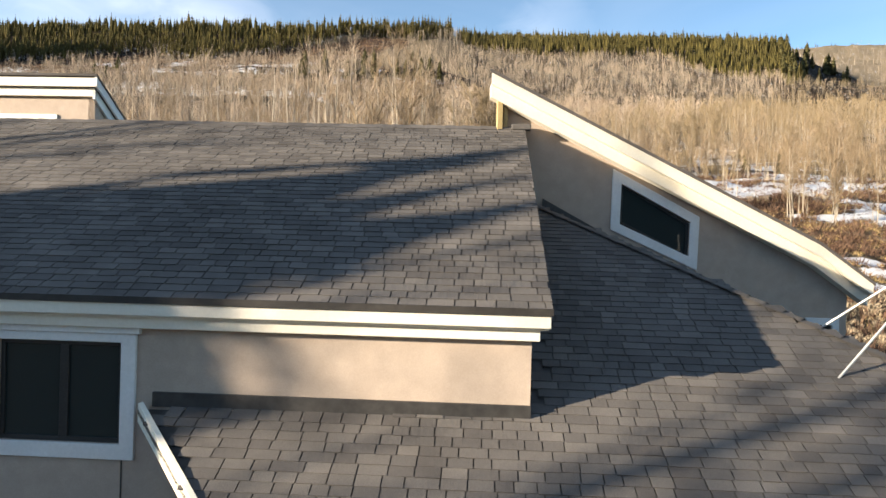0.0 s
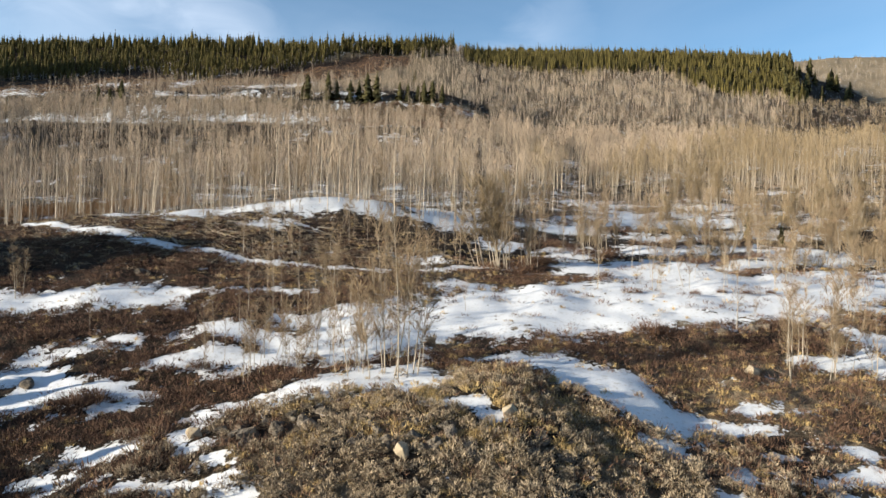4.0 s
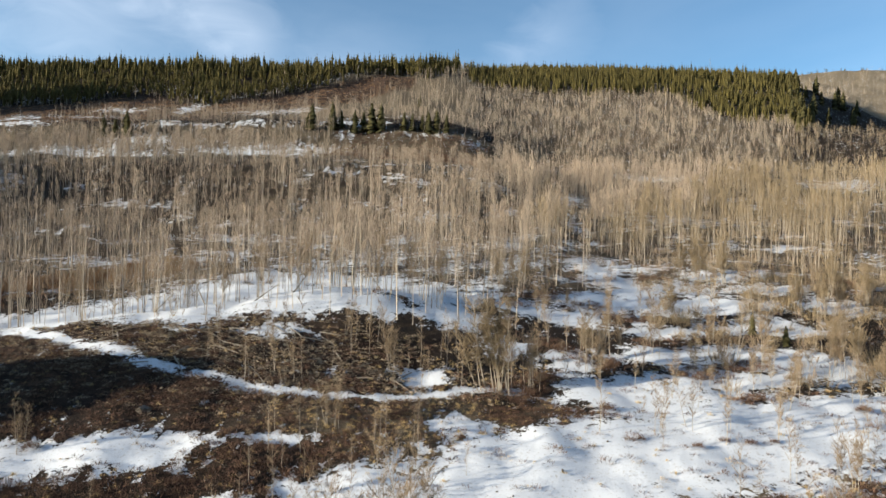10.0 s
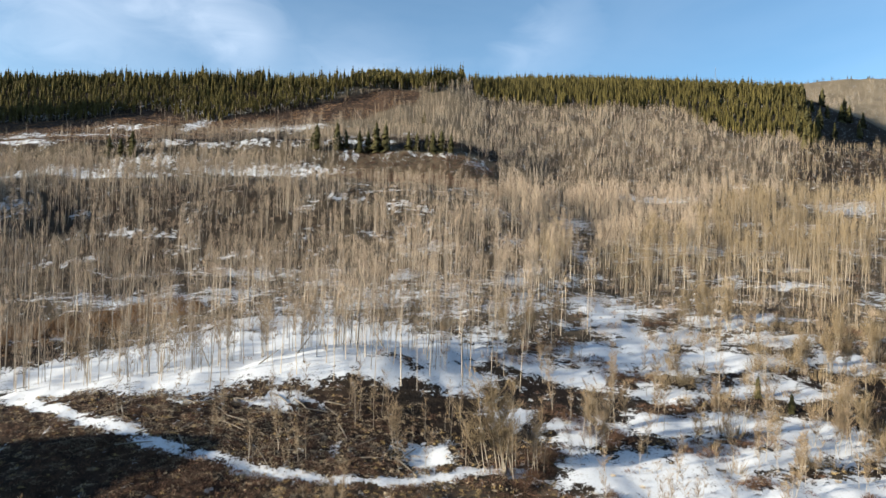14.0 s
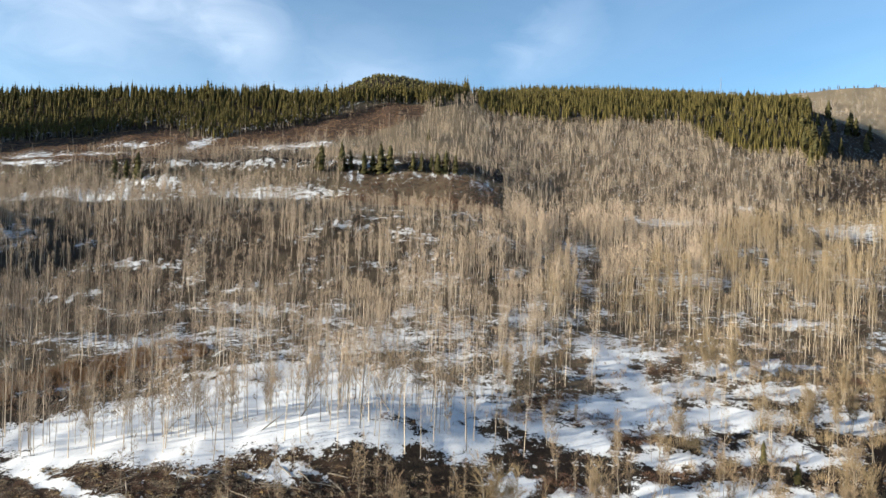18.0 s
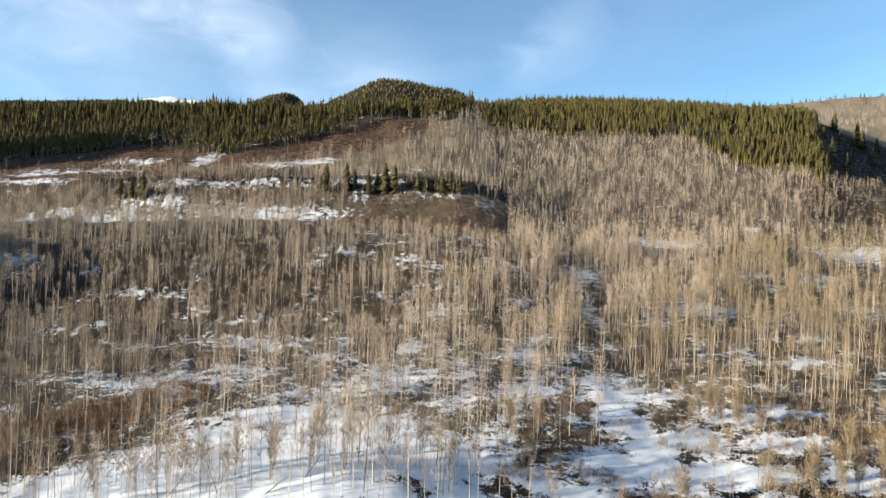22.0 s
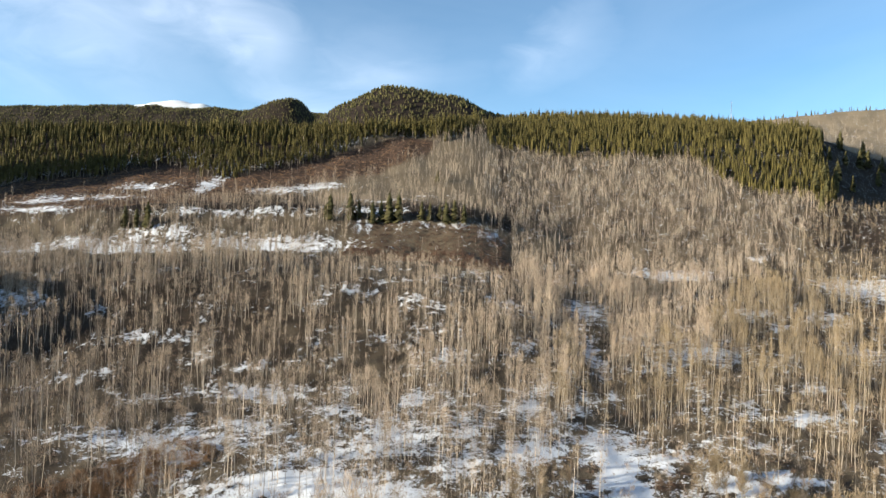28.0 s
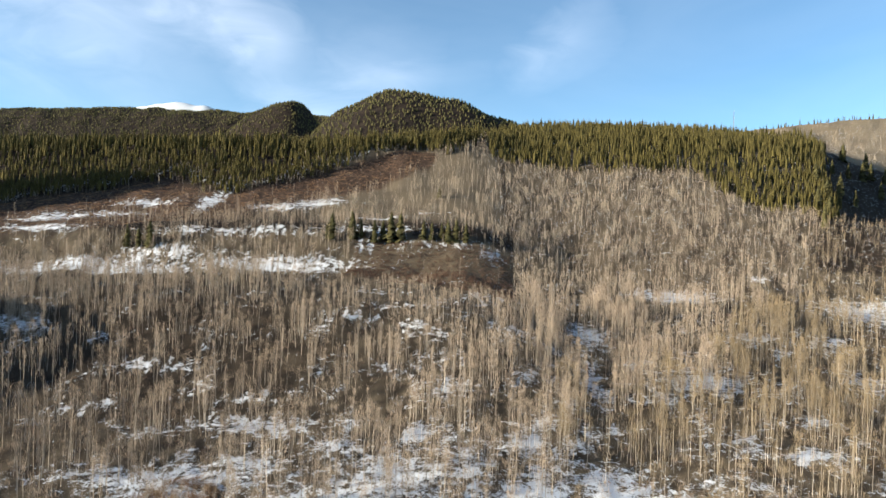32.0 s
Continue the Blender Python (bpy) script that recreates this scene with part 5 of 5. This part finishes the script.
def frame_of(hole, out, v0, v1, bevel=0.006):
    """A border round a four-sided opening, out metres wide, from v0 to v1."""
    cu, cz = sum(a for a, _ in hole) / 4, sum(c for _, c in hole) / 4
    bm = bmesh.new()
    big = []
    for i in range(4):
        p, q, r = (Vector(hole[i - 1]), Vector(hole[i]), Vector(hole[(i + 1) % 4]))
        d0, d1 = (q - p).normalized(), (r - q).normalized()
        n0, n1 = Vector((d0.y, -d0.x)), Vector((d1.y, -d1.x))
        big.append(q + (n0 + n1) * (out / (1 + n0.dot(n1))))
    rings = []
    for v in (v0, v1):
        rings.append(([bm.verts.new((a, v, c)) for a, c in big], [bm.verts.new((a, v, c)) for a, c in hole]))
    for o, h in rings:
        for i in range(4):
            bm.faces.new((o[i], o[(i + 1) % 4], h[(i + 1) % 4], h[i]))
    for k in (0, 1):
        a, c = rings[0][k], rings[1][k]
        for i in range(4):
            bm.faces.new((a[i], a[(i + 1) % 4], c[(i + 1) % 4], c[i]))
    bmesh.ops.recalc_face_normals(bm, faces=bm.faces)
    if bevel:
        bmesh.ops.bevel(bm, geom=bm.edges[:], offset=bevel, segments=1, affect="EDGES")
    return bm


def window_in(hole, v, trim, mullions, trim_mat, frame_mat):
    """A window in a wall whose outer face lies at v: trim boards, frame, mullions, pane."""
    w = new("window", None)
    w.parent = house
    part("trim", frame_of(hole, trim, v - 0.035, v + 0.01), trim_mat, w, "painted trim boards")
    inner = [(a + (0.05 if i in (0, 3) else -0.05), c + (0.05 if i in (0, 1) else -0.05)) for i, (a, c) in enumerate(hole)]
    part("frame", frame_of(inner, 0.05, v + 0.03, v + 0.09, 0.004), frame_mat, w, "dark window frame")
    for mu in mullions:
        part("mullion", box(mu - 0.05, mu + 0.05, v + 0.03, v + 0.085, inner[0][1], inner[2][1], 0.004), frame_mat, w)
    part("pane", prism(inner, v + 0.06, v + 0.066), GLASS, w, "dark reflecting glass")
    return w


# lower front wall, its window and cornice
HOLE = [(-5.34, 5.24), (-3.92, 5.24), (-3.92, 6.37), (-5.34, 6.37)]
part("wall", wall_with_hole(-36, 0.60, -1.5, 6.60, 7.30, 7.5, HOLE), STUCCO, house, "tan stucco front wall")
window_in(HOLE, 7.30, 0.17, (-4.60,), WHITE_TRIM, FRAME)
part("window_head", box(-5.60, -3.70, 7.235, 7.30, 6.47, 6.545, 0.006), WHITE_TRIM, house, "painted head board over the window")
part("room_shade_panel", box(-13.8, 0.4, 8.2, 8.3, 3.5, 6.9), ROOM_SHADE, house)
part("wall_joint", box(-3.906, -3.892, 7.292, 7.31, 2.5, 5.06), DRIP, house, "thin dark joint in the stucco")
part("fascia", box(-36, 0.78, 7.07, 7.12, 6.695, 6.845, 0.006), TRIM, house, "cream painted eave board")
part("soffit", box(-36, 0.76, 7.12, 7.40, 6.67, 6.695), TRIM, house)
part("frieze_board", box(-36, 0.68, 7.18, 7.31, 6.545, 6.685, 0.006), TRIM, house, "cream painted lower board")
part("drip_edge", box(-36, 0.80, 7.045, 7.10, 6.83, 6.905), DRIP, house, "dark metal drip edge")
part("end_wall", prism([(7.5, -1.5), (12.5, -1.5), (12.5, RIDGE_Z - 0.16), (7.5, 6.75)], 0.42, 0.595, "u"), STUCCO, house)
part("back_wall", box(-36, 0.59, 12.32, 12.47, -1.5, RIDGE_Z - 0.14), STUCCO, house)
part("rake_board", prism([(7.10, 6.69), (12.5, RIDGE_Z - 0.20), (12.5, RIDGE_Z - 0.03), (7.10, 6.86)], 0.74, 0.785, "u"), TRIM, house, "cream painted rake board")
deck = part("main_roof", prism([(EAVE_V, EAVE_Z - 0.05), (RIDGE_V, RIDGE_Z - 0.05), (RIDGE_V, RIDGE_Z - 0.012), (EAVE_V, EAVE_Z - 0.012)], -36, 0.80, "u"), FLASHING, house, "grey-brown shingled main roof")
part("back_roof", prism([(12.5, RIDGE_Z - 0.05), (16.5, 8.83), (16.5, 8.89), (12.5, RIDGE_Z + 0.01)], -36, -8.0, "u"), SHINGLE, house)
part("base_flashing", box(-3.55, 0.605, 7.262, 7.297, 5.68, 5.84), FLASHING, house, "dark metal base flashing")

# lower hip roof in front
LOW_PITCH, LOW_V, LOW_Z = 0.505, 7.30, 5.71


def low_z(v):
    return LOW_Z + LOW_PITCH * (v - LOW_V)


def to_uv(x, y):
    c, s = math.cos(radians(3)), math.sin(radians(3))
    return x * c - y * s, x * s + y * c


HIP_TOP, HIP_LOW = to_uv(1.71, 12.43), to_uv(7.2, 6.28)
LEFT_TOP, LEFT_LOW = to_uv(-3.30, 7.40), to_uv(-0.9, 4.64)
OUTLINE = [LEFT_LOW, (HIP_LOW[0] + 1.2, 4.5), HIP_LOW, HIP_TOP, (0.60, 12.48), (0.60, 7.31), LEFT_TOP]


def slab_on(outline, zf, thick):
    bm = bmesh.new()
    top = [bm.verts.new((a, c, zf(a, c))) for a, c in outline]
    low = [bm.verts.new((a, c, zf(a, c) - thick)) for a, c in outline]
    bm.faces.new(top)
    bm.faces.new(low[::-1])
    for i in range(len(top)):
        j = (i + 1) % len(top)
        bm.faces.new((top[i], low[i], low[j], top[j]))
    return bm


low_roof = part("lower_roof", slab_on(OUTLINE, lambda a, c: low_z(c) - 0.012, 0.06), FLASHING, house, "grey-brown shingled lower hip roof")
QS = LOW_PITCH * (HIP_TOP[1] - HIP_LOW[1]) / (HIP_LOW[0] - HIP_TOP[0])


def side_z(a, c):
    return low_z(HIP_TOP[1]) - QS * (a - HIP_TOP[0])


SIDE = [HIP_TOP, HIP_LOW, (HIP_LOW[0] + 1.2, 5.6), (HIP_LOW[0] + 1.2, 12.48)]
side_roof = part("side_roof", slab_on(SIDE, lambda a, c: side_z(a, c), 0.06), SHINGLE, house, "shaded side slope of the lower roof")
part("lower_wall", box(-1.0, 7.4, 4.9, 5.1, -1.5, 4.6), STUCCO, house)
d = (Vector(LEFT_LOW) - Vector(LEFT_TOP)).normalized()
nrm = Vector((-d.y, d.x)) * -1
q = [Vector(LEFT_TOP), Vector(LEFT_LOW), Vector(LEFT_LOW) - nrm * 0.05, Vector(LEFT_TOP) - nrm * 0.05]
part("left_edge_board", slab_on([tuple(k) for k in q], lambda a, c: low_z(c) + 0.05, 0.20), TRIM, house, "cream painted edge board")
hip_a, hip_b = Vector((*HIP_TOP, low_z(HIP_TOP[1]))), Vector((*HIP_LOW, low_z(HIP_LOW[1])))
run = (hip_b - hip_a) / 34
w, up = Vector((0.1, 0.085, -0.045)), Vector((0, 0, 0.02))
cap_pts = [-w + up * 0.6 - Vector((0, 0, 0.055)), up, w + up * 0.6, run * 1.25 + w + up * 1.5, run * 1.25 + up * 2, run * 1.25 - w + up * 1.5 - Vector((0, 0, 0.055))]
bm = bmesh.new()
vs = [bm.verts.new(p) for p in cap_pts]
bm.faces.new((vs[0], vs[1], vs[4], vs[5]))
bm.faces.new((vs[1], vs[2], vs[3], vs[4]))
first = part("hip_cap", bm, SHINGLE, low_roof)
for i in range(34):          # cap shingles down the hip
    cap = first if i == 0 else part("hip_cap", first.data, None, low_roof)
    cap.location = hip_a + run * i
bm = bmesh.new()
for pts in ((0, 1, 4, 5), (1, 2, 3, 4)):
    c = [(0, -0.14, -0.05), (0, 0, 0.035), (0, 0.06, 0.02), (0.345, 0.06, 0.008), (0.345, 0, 0.023), (0.345, -0.14, -0.06)]
    bm.faces.new([bm.verts.new(c[k]) for k in pts])
bmesh.ops.remove_doubles(bm, verts=bm.verts, dist=0.001)
first = part("ridge_cap", bm, SHINGLE, deck)
for i in range(45):          # caps along the top edge of the main roof
    cap = first if i == 0 else part("ridge_cap", first.data, None, deck)
    cap.location = (-14 + i * 0.325, RIDGE_V, RIDGE_Z)
part("ridge_end_cap", box(0.55, 0.90, RIDGE_V - 0.15, RIDGE_V + 0.06, RIDGE_Z - 0.05, RIDGE_Z + 0.05, 0.01), SHINGLE, house)

# right wing with its single-pitch roof
W_V = 12.55
before_wing = set(bpy.data.objects)
S = (10.74 - 7.79) / (6.26 - 0.17)


def wing_top(u):
    return 10.74 - S * (u - 0.17) if u < 6.26 else 7.79 - 0.70 * (u - 6.26)


PANE = [(2.65, 8.05), (3.96, 7.48), (3.98, 8.12), (2.67, 8.80)]
LOW_PANE = [(6.35, 5.4), (6.72, 5.4), (6.72, 6.26), (6.35, 6.26)]


def wing_panel(u0, u1, hole=None):
    top = [(u0, 4.0), (u1, 4.0), (u1, wing_top(u1) - 0.3), (u0, wing_top(u0) - 0.3)]
    if hole is None:
        return prism(top, W_V, W_V + 0.18)
    bm = bmesh.new()
    rings = [([bm.verts.new((a, v, c)) for a, c in top], [bm.verts.new((a, v, c)) for a, c in hole]) for v in (W_V, W_V + 0.18)]
    for o, g in rings:
        for i in range(4):
            bm.faces.new((o[i], o[(i + 1) % 4], g[(i + 1) % 4], g[i]))
    for k in (0, 1):
        a, c = rings[0][k], rings[1][k]
        for i in range(4):
            bm.faces.new((a[i], a[(i + 1) % 4], c[(i + 1) % 4], c[i]))
    return bm


for u0, u1, hole in ((0.42, 2.1, None), (2.1, 4.3, PANE), (4.3, 6.1, None), (6.1, 7.0, LOW_PANE)):
    part("wing_wall", wing_panel(u0, u1, hole), STUCCO, house, "tan stucco wing wall")
part("wing_shade_panel", box(0.7, 6.8, 14.2, 14.3, 4.5, 8.0), ROOM_SHADE, house)
window_in(PANE, W_V, 0.17, (), WHITE_TRIM, FRAME)
window_in(LOW_PANE, W_V, 0.13, (), WHITE_TRIM, FRAME)
BACK = (7.4, 19.4)          # far corner of the wing's three-cornered roof


def wing_flat(u, v):
    return 10.74 - S * (u - 0.17)


def band(v0, v1, top, low):
    """A board that follows the slope of the wing's roof."""
    us = (0.17, 6.26, 7.25)
    return prism([(u, wing_top(u) - low) for u in us] + [(u, wing_top(u) - top) for u in us[::-1]], v0, v1)


part("wing_fascia", band(12.16, 12.21, 0.045, 0.245), TRIM, house, "cream painted sloping fascia")
part("wing_frieze", band(12.32, 12.56, 0.235, 0.44), TRIM, house, "cream painted sloping lower board")
part("wing_soffit", band(12.21, 12.56, 0.215, 0.235), TRIM, house)
part("wing_roof", slab_on([(0.13, 12.13), (6.27, 12.13), (8.4, 17.0), BACK], lambda a, c: wing_flat(a, c) + 0.01, 0.055), SHINGLE, house, "dark shingled wing roof")
part("wing_roof_foot", prism([(6.26, wing_top(6.26) - 0.045), (7.27, wing_top(7.27) - 0.045), (7.27, wing_top(7.27) + 0.01), (6.26, wing_top(6.26) + 0.01)], 12.13, 12.75), SHINGLE, house)
bm = bmesh.new()
far = [(0.55, 12.75), (0.75, 12.65), (7.3, 18.6), (7.1, 18.75)]
lo, hi = [bm.verts.new((a, c, 3.0)) for a, c in far], [bm.verts.new((a, c, wing_flat(a, c) - 0.1)) for a, c in far]
bm.faces.new(hi)
for i in range(4):
    bm.faces.new((lo[i], lo[(i + 1) % 4], hi[(i + 1) % 4], hi[i]))
part("wing_back_wall", bm, STUCCO, house)
part("corner_board", box(0.30, 0.40, 12.36, 12.55, 9.2, 10.35, 0.006), OCHRE_TRIM, house, "ochre corner board")
part("corner_board", box(0.42, 0.50, 12.44, 12.552, 9.2, 10.22, 0.006), OCHRE_TRIM, house, "ochre corner board")
part("step_flashing", prism([(1.2, low_z(12.5) + 0.02), (6.3, side_z(6.3, 0) - 0.03), (6.3, side_z(6.3, 0) + 0.12), (1.2, low_z(12.5) + 0.15)], 12.515, 12.547), FLASHING, house, "dark metal wall flashing")
bm = bmesh.new()
grid = {}
for i in range(37):
    for j in range(13):
        f, g = 0.10 + 0.88 * i / 36, j / 12
        a = Vector((0.13, 12.13)).lerp(Vector(BACK), f)
        wide = 2.6 * min(1, (f - 0.08) * 1.6) * (1 + 0.12 * math.sin(i * 0.8) + 0.06 * math.sin(i * 2.1))
        p = a + Vector((0.71, -0.71)) * (wide * g + 0.03)
        e = min(1, 4 * min(g + 0.08, 1 - g + 0.02, (f - 0.09) * 3, (1 - f) * 5))
        grid[i, j] = bm.verts.new((p.x, p.y, wing_flat(p.x, p.y) + 0.014 + 0.22 * max(0.0, e) ** 0.5 + 0.02 * math.sin(i * 1.1 + j)))
for i in range(36):
    for j in range(12):
        bm.faces.new((grid[i, j], grid[i + 1, j], grid[i + 1, j + 1], grid[i, j + 1])).smooth = True
roof_snow = part("roof_snow", bm, SNOW, None)
roof_snow.matrix_basis = pose(0, 0, 0, 0, 0, -3)
tagged(roof_snow, "smooth sheet of old snow on the shaded wing roof", "snow")

# the wing stands at a slight angle to the rest
swing = Matrix.Translation((0.17, 12.16, 0)) @ Matrix.Rotation(radians(4.5), 4, "Z") @ Matrix.Translation((-0.17, -12.16, 0))
for ob in set(bpy.data.objects) - before_wing:
    if ob.type == "MESH":
        ob.data.transform(swing)

# upper dormer behind the ridge
D_V, D_U = 15.08, -8.90
bm = wall_with_hole(-36, D_U, 8.4, 10.85, D_V, D_V + 0.15, [(-11.4, 9.50), (-9.9, 9.50), (-9.9, 10.24), (-11.4, 10.24)])
part("dormer_wall", bm, STUCCO, house, "sunlit tan stucco dormer wall")
window_in([(-11.4, 9.50), (-9.9, 9.50), (-9.9, 10.24), (-11.4, 10.24)], D_V, 0.13, (), TRIM, GREEN_FRAME)
part("dormer_side_wall", prism([(D_V, 5), (21.0, 5), (21.0, 7.3), (D_V, 10.85)], D_U - 0.15, D_U - 0.004, "u"), STUCCO, house, "shaded stucco side wall")
part("dormer_fascia", box(-36, D_U + 0.14, D_V - 0.20, D_V - 0.15, 10.98, 11.18, 0.006), TRIM, house, "cream painted dormer fascia")
part("dormer_frieze", box(-36, D_U + 0.06, D_V - 0.10, D_V + 0.0, 10.78, 10.98, 0.006), TRIM, house, "cream painted dormer lower board")


def dorm(v):
    return 11.25 - 0.597 * (v - 14.88)


part("dormer_roof", prism([(14.85, dorm(14.85)), (21.4, dorm(21.4)), (21.4, dorm(21.4) - 0.05), (14.85, dorm(14.85) - 0.05)], -36, D_U + 0.17, "u"), SHINGLE, house, "shingled dormer roof")
part("dormer_rake_board", prism([(14.88, dorm(14.88) - 0.05), (21.35, dorm(21.35) - 0.05), (21.35, dorm(21.35) - 0.25), (14.88, dorm(14.88) - 0.25)], D_U + 0.10, D_U + 0.15, "u"), WHITE_TRIM, house, "painted dormer rake board")
part("dormer_rake_lower_board", prism([(14.98, dorm(14.98) - 0.25), (21.2, dorm(21.2) - 0.25), (21.2, dorm(21.2) - 0.47), (14.98, dorm(14.98) - 0.47)], D_U + 0.002, D_U + 0.06, "u"), WHITE_TRIM, house)
part("body_wall", box(-36, 0.3, 17.5, 17.7, -1, 5.0), STUCCO, house)

# flue with two stay rods
flue = thing("flue_pipe", "tall metal flue pipe stayed by two pale rods on the roof", "flue")
v, f = tube_arrays([(6.3, 8.3, 5.3), (6.3, 8.3, 6.5), (6.3, 8.3, 8.0)], (0.11, 0.11, 0.11), 14)
part("pipe", mesh_of("pipe", v, f, BLACK_PIPE, True), None, flue)
for a in ((5.12, 9.24, 6.5), (4.63, 7.86, 6.09)):
    v, f = tube_arrays([a, tuple((p + q) / 2 for p, q in zip(a, (6.3, 8.3, 7.72))), (6.3, 8.3, 7.72)], (0.016, 0.016, 0.016), 6)
    part("stay_rod", mesh_of("stay_rod", v, f, ROD, True), None, flue, "thin pale stay rod")

# ---- shingles ----
SH_ROW = 0.142


def shingle_arrays(w):
    """One tab: 0 to w across, its butt at 0 and its head up the slope, proud at the butt."""
    ln, t0, t1 = SH_ROW * 1.25, 0.014, 0.001
    g = 0.007
    v = np.array([(g, 0, 0), (w - g, 0, 0), (w - g, ln, -0.004), (g, ln, -0.004), (g, 0, t0), (w - g, 0, t0), (w - g, ln, t1), (g, ln, t1)], float)
    f = np.array([(4, 5, 6), (4, 6, 7), (0, 1, 5), (0, 5, 4), (1, 2, 6), (1, 6, 5), (3, 0, 4), (3, 4, 7)])
    return v, f


def inside(a, c, poly):
    hit = False
    for (x0, y0), (x1, y1) in zip(poly, poly[1:] + poly[:1]):
        if (y0 > c) != (y1 > c) and a < x0 + (c - y0) * (x1 - x0) / (y1 - y0):
            hit = not hit
    return hit


WIDTHS = (0.18, 0.22, 0.26, 0.30, 0.34)
TABS = [shingle_arrays(w) for w in WIDTHS]
TAB_MESH = [mesh_of("shingle", *t, SHINGLE) for t in TABS]


def lay_shingles(roof, v0, z0, pitch, u0, u1, v1, ok, near):
    """Courses of tabs up a slope; those that near() picks are objects of their own."""
    rnd = random.Random(11)
    cosine = 1 / math.hypot(1, pitch)
    up = Vector((0, cosine, pitch * cosine))
    basis = Matrix(((1, 0, 0), (0, up.y, up.z), (0, -up.z, up.y))).transposed().to_3x3()
    rest, count = Heap(), 0
    r = 0
    while v0 + r * SH_ROW * cosine < v1 - 0.1:
        v, z = v0 + r * SH_ROW * cosine, z0 + r * SH_ROW * cosine * pitch
        u = u0 - rnd.uniform(0, 0.3)
        while u < u1 - 0.02:
            k = rnd.randrange(5)
            w = WIDTHS[k]
            if u + w > u1:
                k = 0
                w = u1 - u if u1 - u < WIDTHS[0] else WIDTHS[0]
            if ok(u + w / 2, v + 0.05) and ok(u + 0.03, v + 0.05):
                m = Matrix.Translation((u, v + rnd.uniform(-0.006, 0.006), z + rnd.uniform(0, 0.004))) @ basis.to_4x4()
                if w < WIDTHS[0]:
                    m = m @ Matrix.Diagonal((w / WIDTHS[0], 1, 1, 1))
                if count < 300 and near(u, v):
                    ob = part("shingle", TAB_MESH[k], None, roof)
                    ob.matrix_basis = m
                    count += 1
                else:
                    a = np.array(m)
                    rest.add(TABS[k][0] @ a[:3, :3].T + a[:3, 3], TABS[k][1])
            u += w
        r += 1
    tagged(part("shingles", mesh_of("shingles", *rest.arrays(), SHINGLE), None, roof), kind="stuff")


lay_shingles(deck, EAVE_V + 0.0, EAVE_Z, PITCH, -10.5, 0.80, RIDGE_V, lambda a, c: True, lambda a, c: a > -3.4 and c < 8.75)
lay_shingles(low_roof, 5.2, low_z(5.2), LOW_PITCH, -3.6, 6.6, 12.45, lambda a, c: inside(a, c, OUTLINE), lambda a, c: -1.8 < a < 3.0 and 5.3 < c < 7.3)

# ---- trees out of view, added to throw shade over roofs, mound and scrub ----
sparse = []
for form in range(3):
    stem_arrays, (tv, tf) = aspen_arrays(500 + form, 10, 1, True, 10, 1.8)
    sparse.append([mesh_of("trunk", v, f, PALE_BARK, True) for v, f in stem_arrays] + [mesh_of("crown", tv, tf, TWIG)])
for i, (x, y, h) in enumerate([(-28.2, -4.5, 21), (-31.7, -6.5, 22), (-33, 2.8, 20), (-36, 1.1, 21), (-29, -2.7, 17), (-34, -8.5, 20), (-33.8, -5.2, 15.5)]):
    tree = thing("yard_aspen", "tall sparse bare aspen in the yard beside the house", "tree", "yard trees")
    tree.matrix_basis = Matrix.LocRotScale((x, y, float(height(x, y))), Euler((0, 0, i * 1.1)), (h / 10, h / 10, h / 10))
    plant_aspen(tree, sparse[i % 3])
tr, nd = pine_arrays(95, 15, 24, 10, 0.13, 0.12)
slim = mesh_of("trunk", *tr, DARK_BARK, True), mesh_of("crown", *nd, DARK_NEEDLE)
for i, (x, y, h) in enumerate([(-33.2, -2.35, 17.0), (-32.6, -3.0, 16.9), (-34.0, -1.9, 17.3), (-54, 46, 10), (-52, 43.5, 9.5), (-55, 48.6, 10.5), (-53, 41, 9.5), (-54.5, 51.2, 9.5), (-33.2, -1.25, 17.9), (-34.9, -1.0, 16.2), (-34.4, -2.0, 17), (-33.1, -3.2, 16.5), (-33.4, -4.3, 13.8), (-44, 1.5, 15), (-47, -5, 15), (-27.7, 17.5, 14), (-29.0, 18.1, 15), (-28.4, 19.4, 15), (-29.7, 20.0, 14.5), (-29.1, 21.3, 13), (-58.8, 21.0, 14), (-60.5, 22.5, 15), (-60.2, 24.7, 15), (-62.0, 26.7, 14), (-61.9, 29.4, 15)]):
    tree = thing("shade_spruce", "tall dense narrow spruce added out of view to cast shade", "tree", "yard trees")
    tree.matrix_basis = Matrix.LocRotScale((x, y, float(height(x, y))), Euler((0, 0, i * 1.9)), (h / 15, h / 15, h / 15))
    for key, me in zip(("trunk", "crown"), slim):
        part(key, me, None, tree)

# radio mast on the far crest
mast = thing("radio_mast", "thin steel lattice mast on the skyline", "mast", "", (330, 880, float(height(330, 880)) - 0.5))
for dx, dy in ((-0.8, -0.5), (0.8, -0.5), (0, 0.9)):
    v, f = tube_arrays([(dx, dy, 0), (dx * 0.6, dy * 0.6, 16), (dx * 0.25, dy * 0.25, 32)], (0.16, 0.13, 0.1), 5)
    part("leg", mesh_of("leg", v, f, STEEL, True), None, mast)
for k in range(8):
    s = 1 - 0.75 * (k * 4) / 32
    v, f = tube_arrays([(-0.8 * s, -0.5 * s, k * 4), (0.8 * s, -0.5 * s, k * 4 + 2), (0, 0.9 * s, k * 4 + 4)], (0.06, 0.06, 0.06), 4)
    part("brace", mesh_of("brace", v, f, STEEL), None, mast)
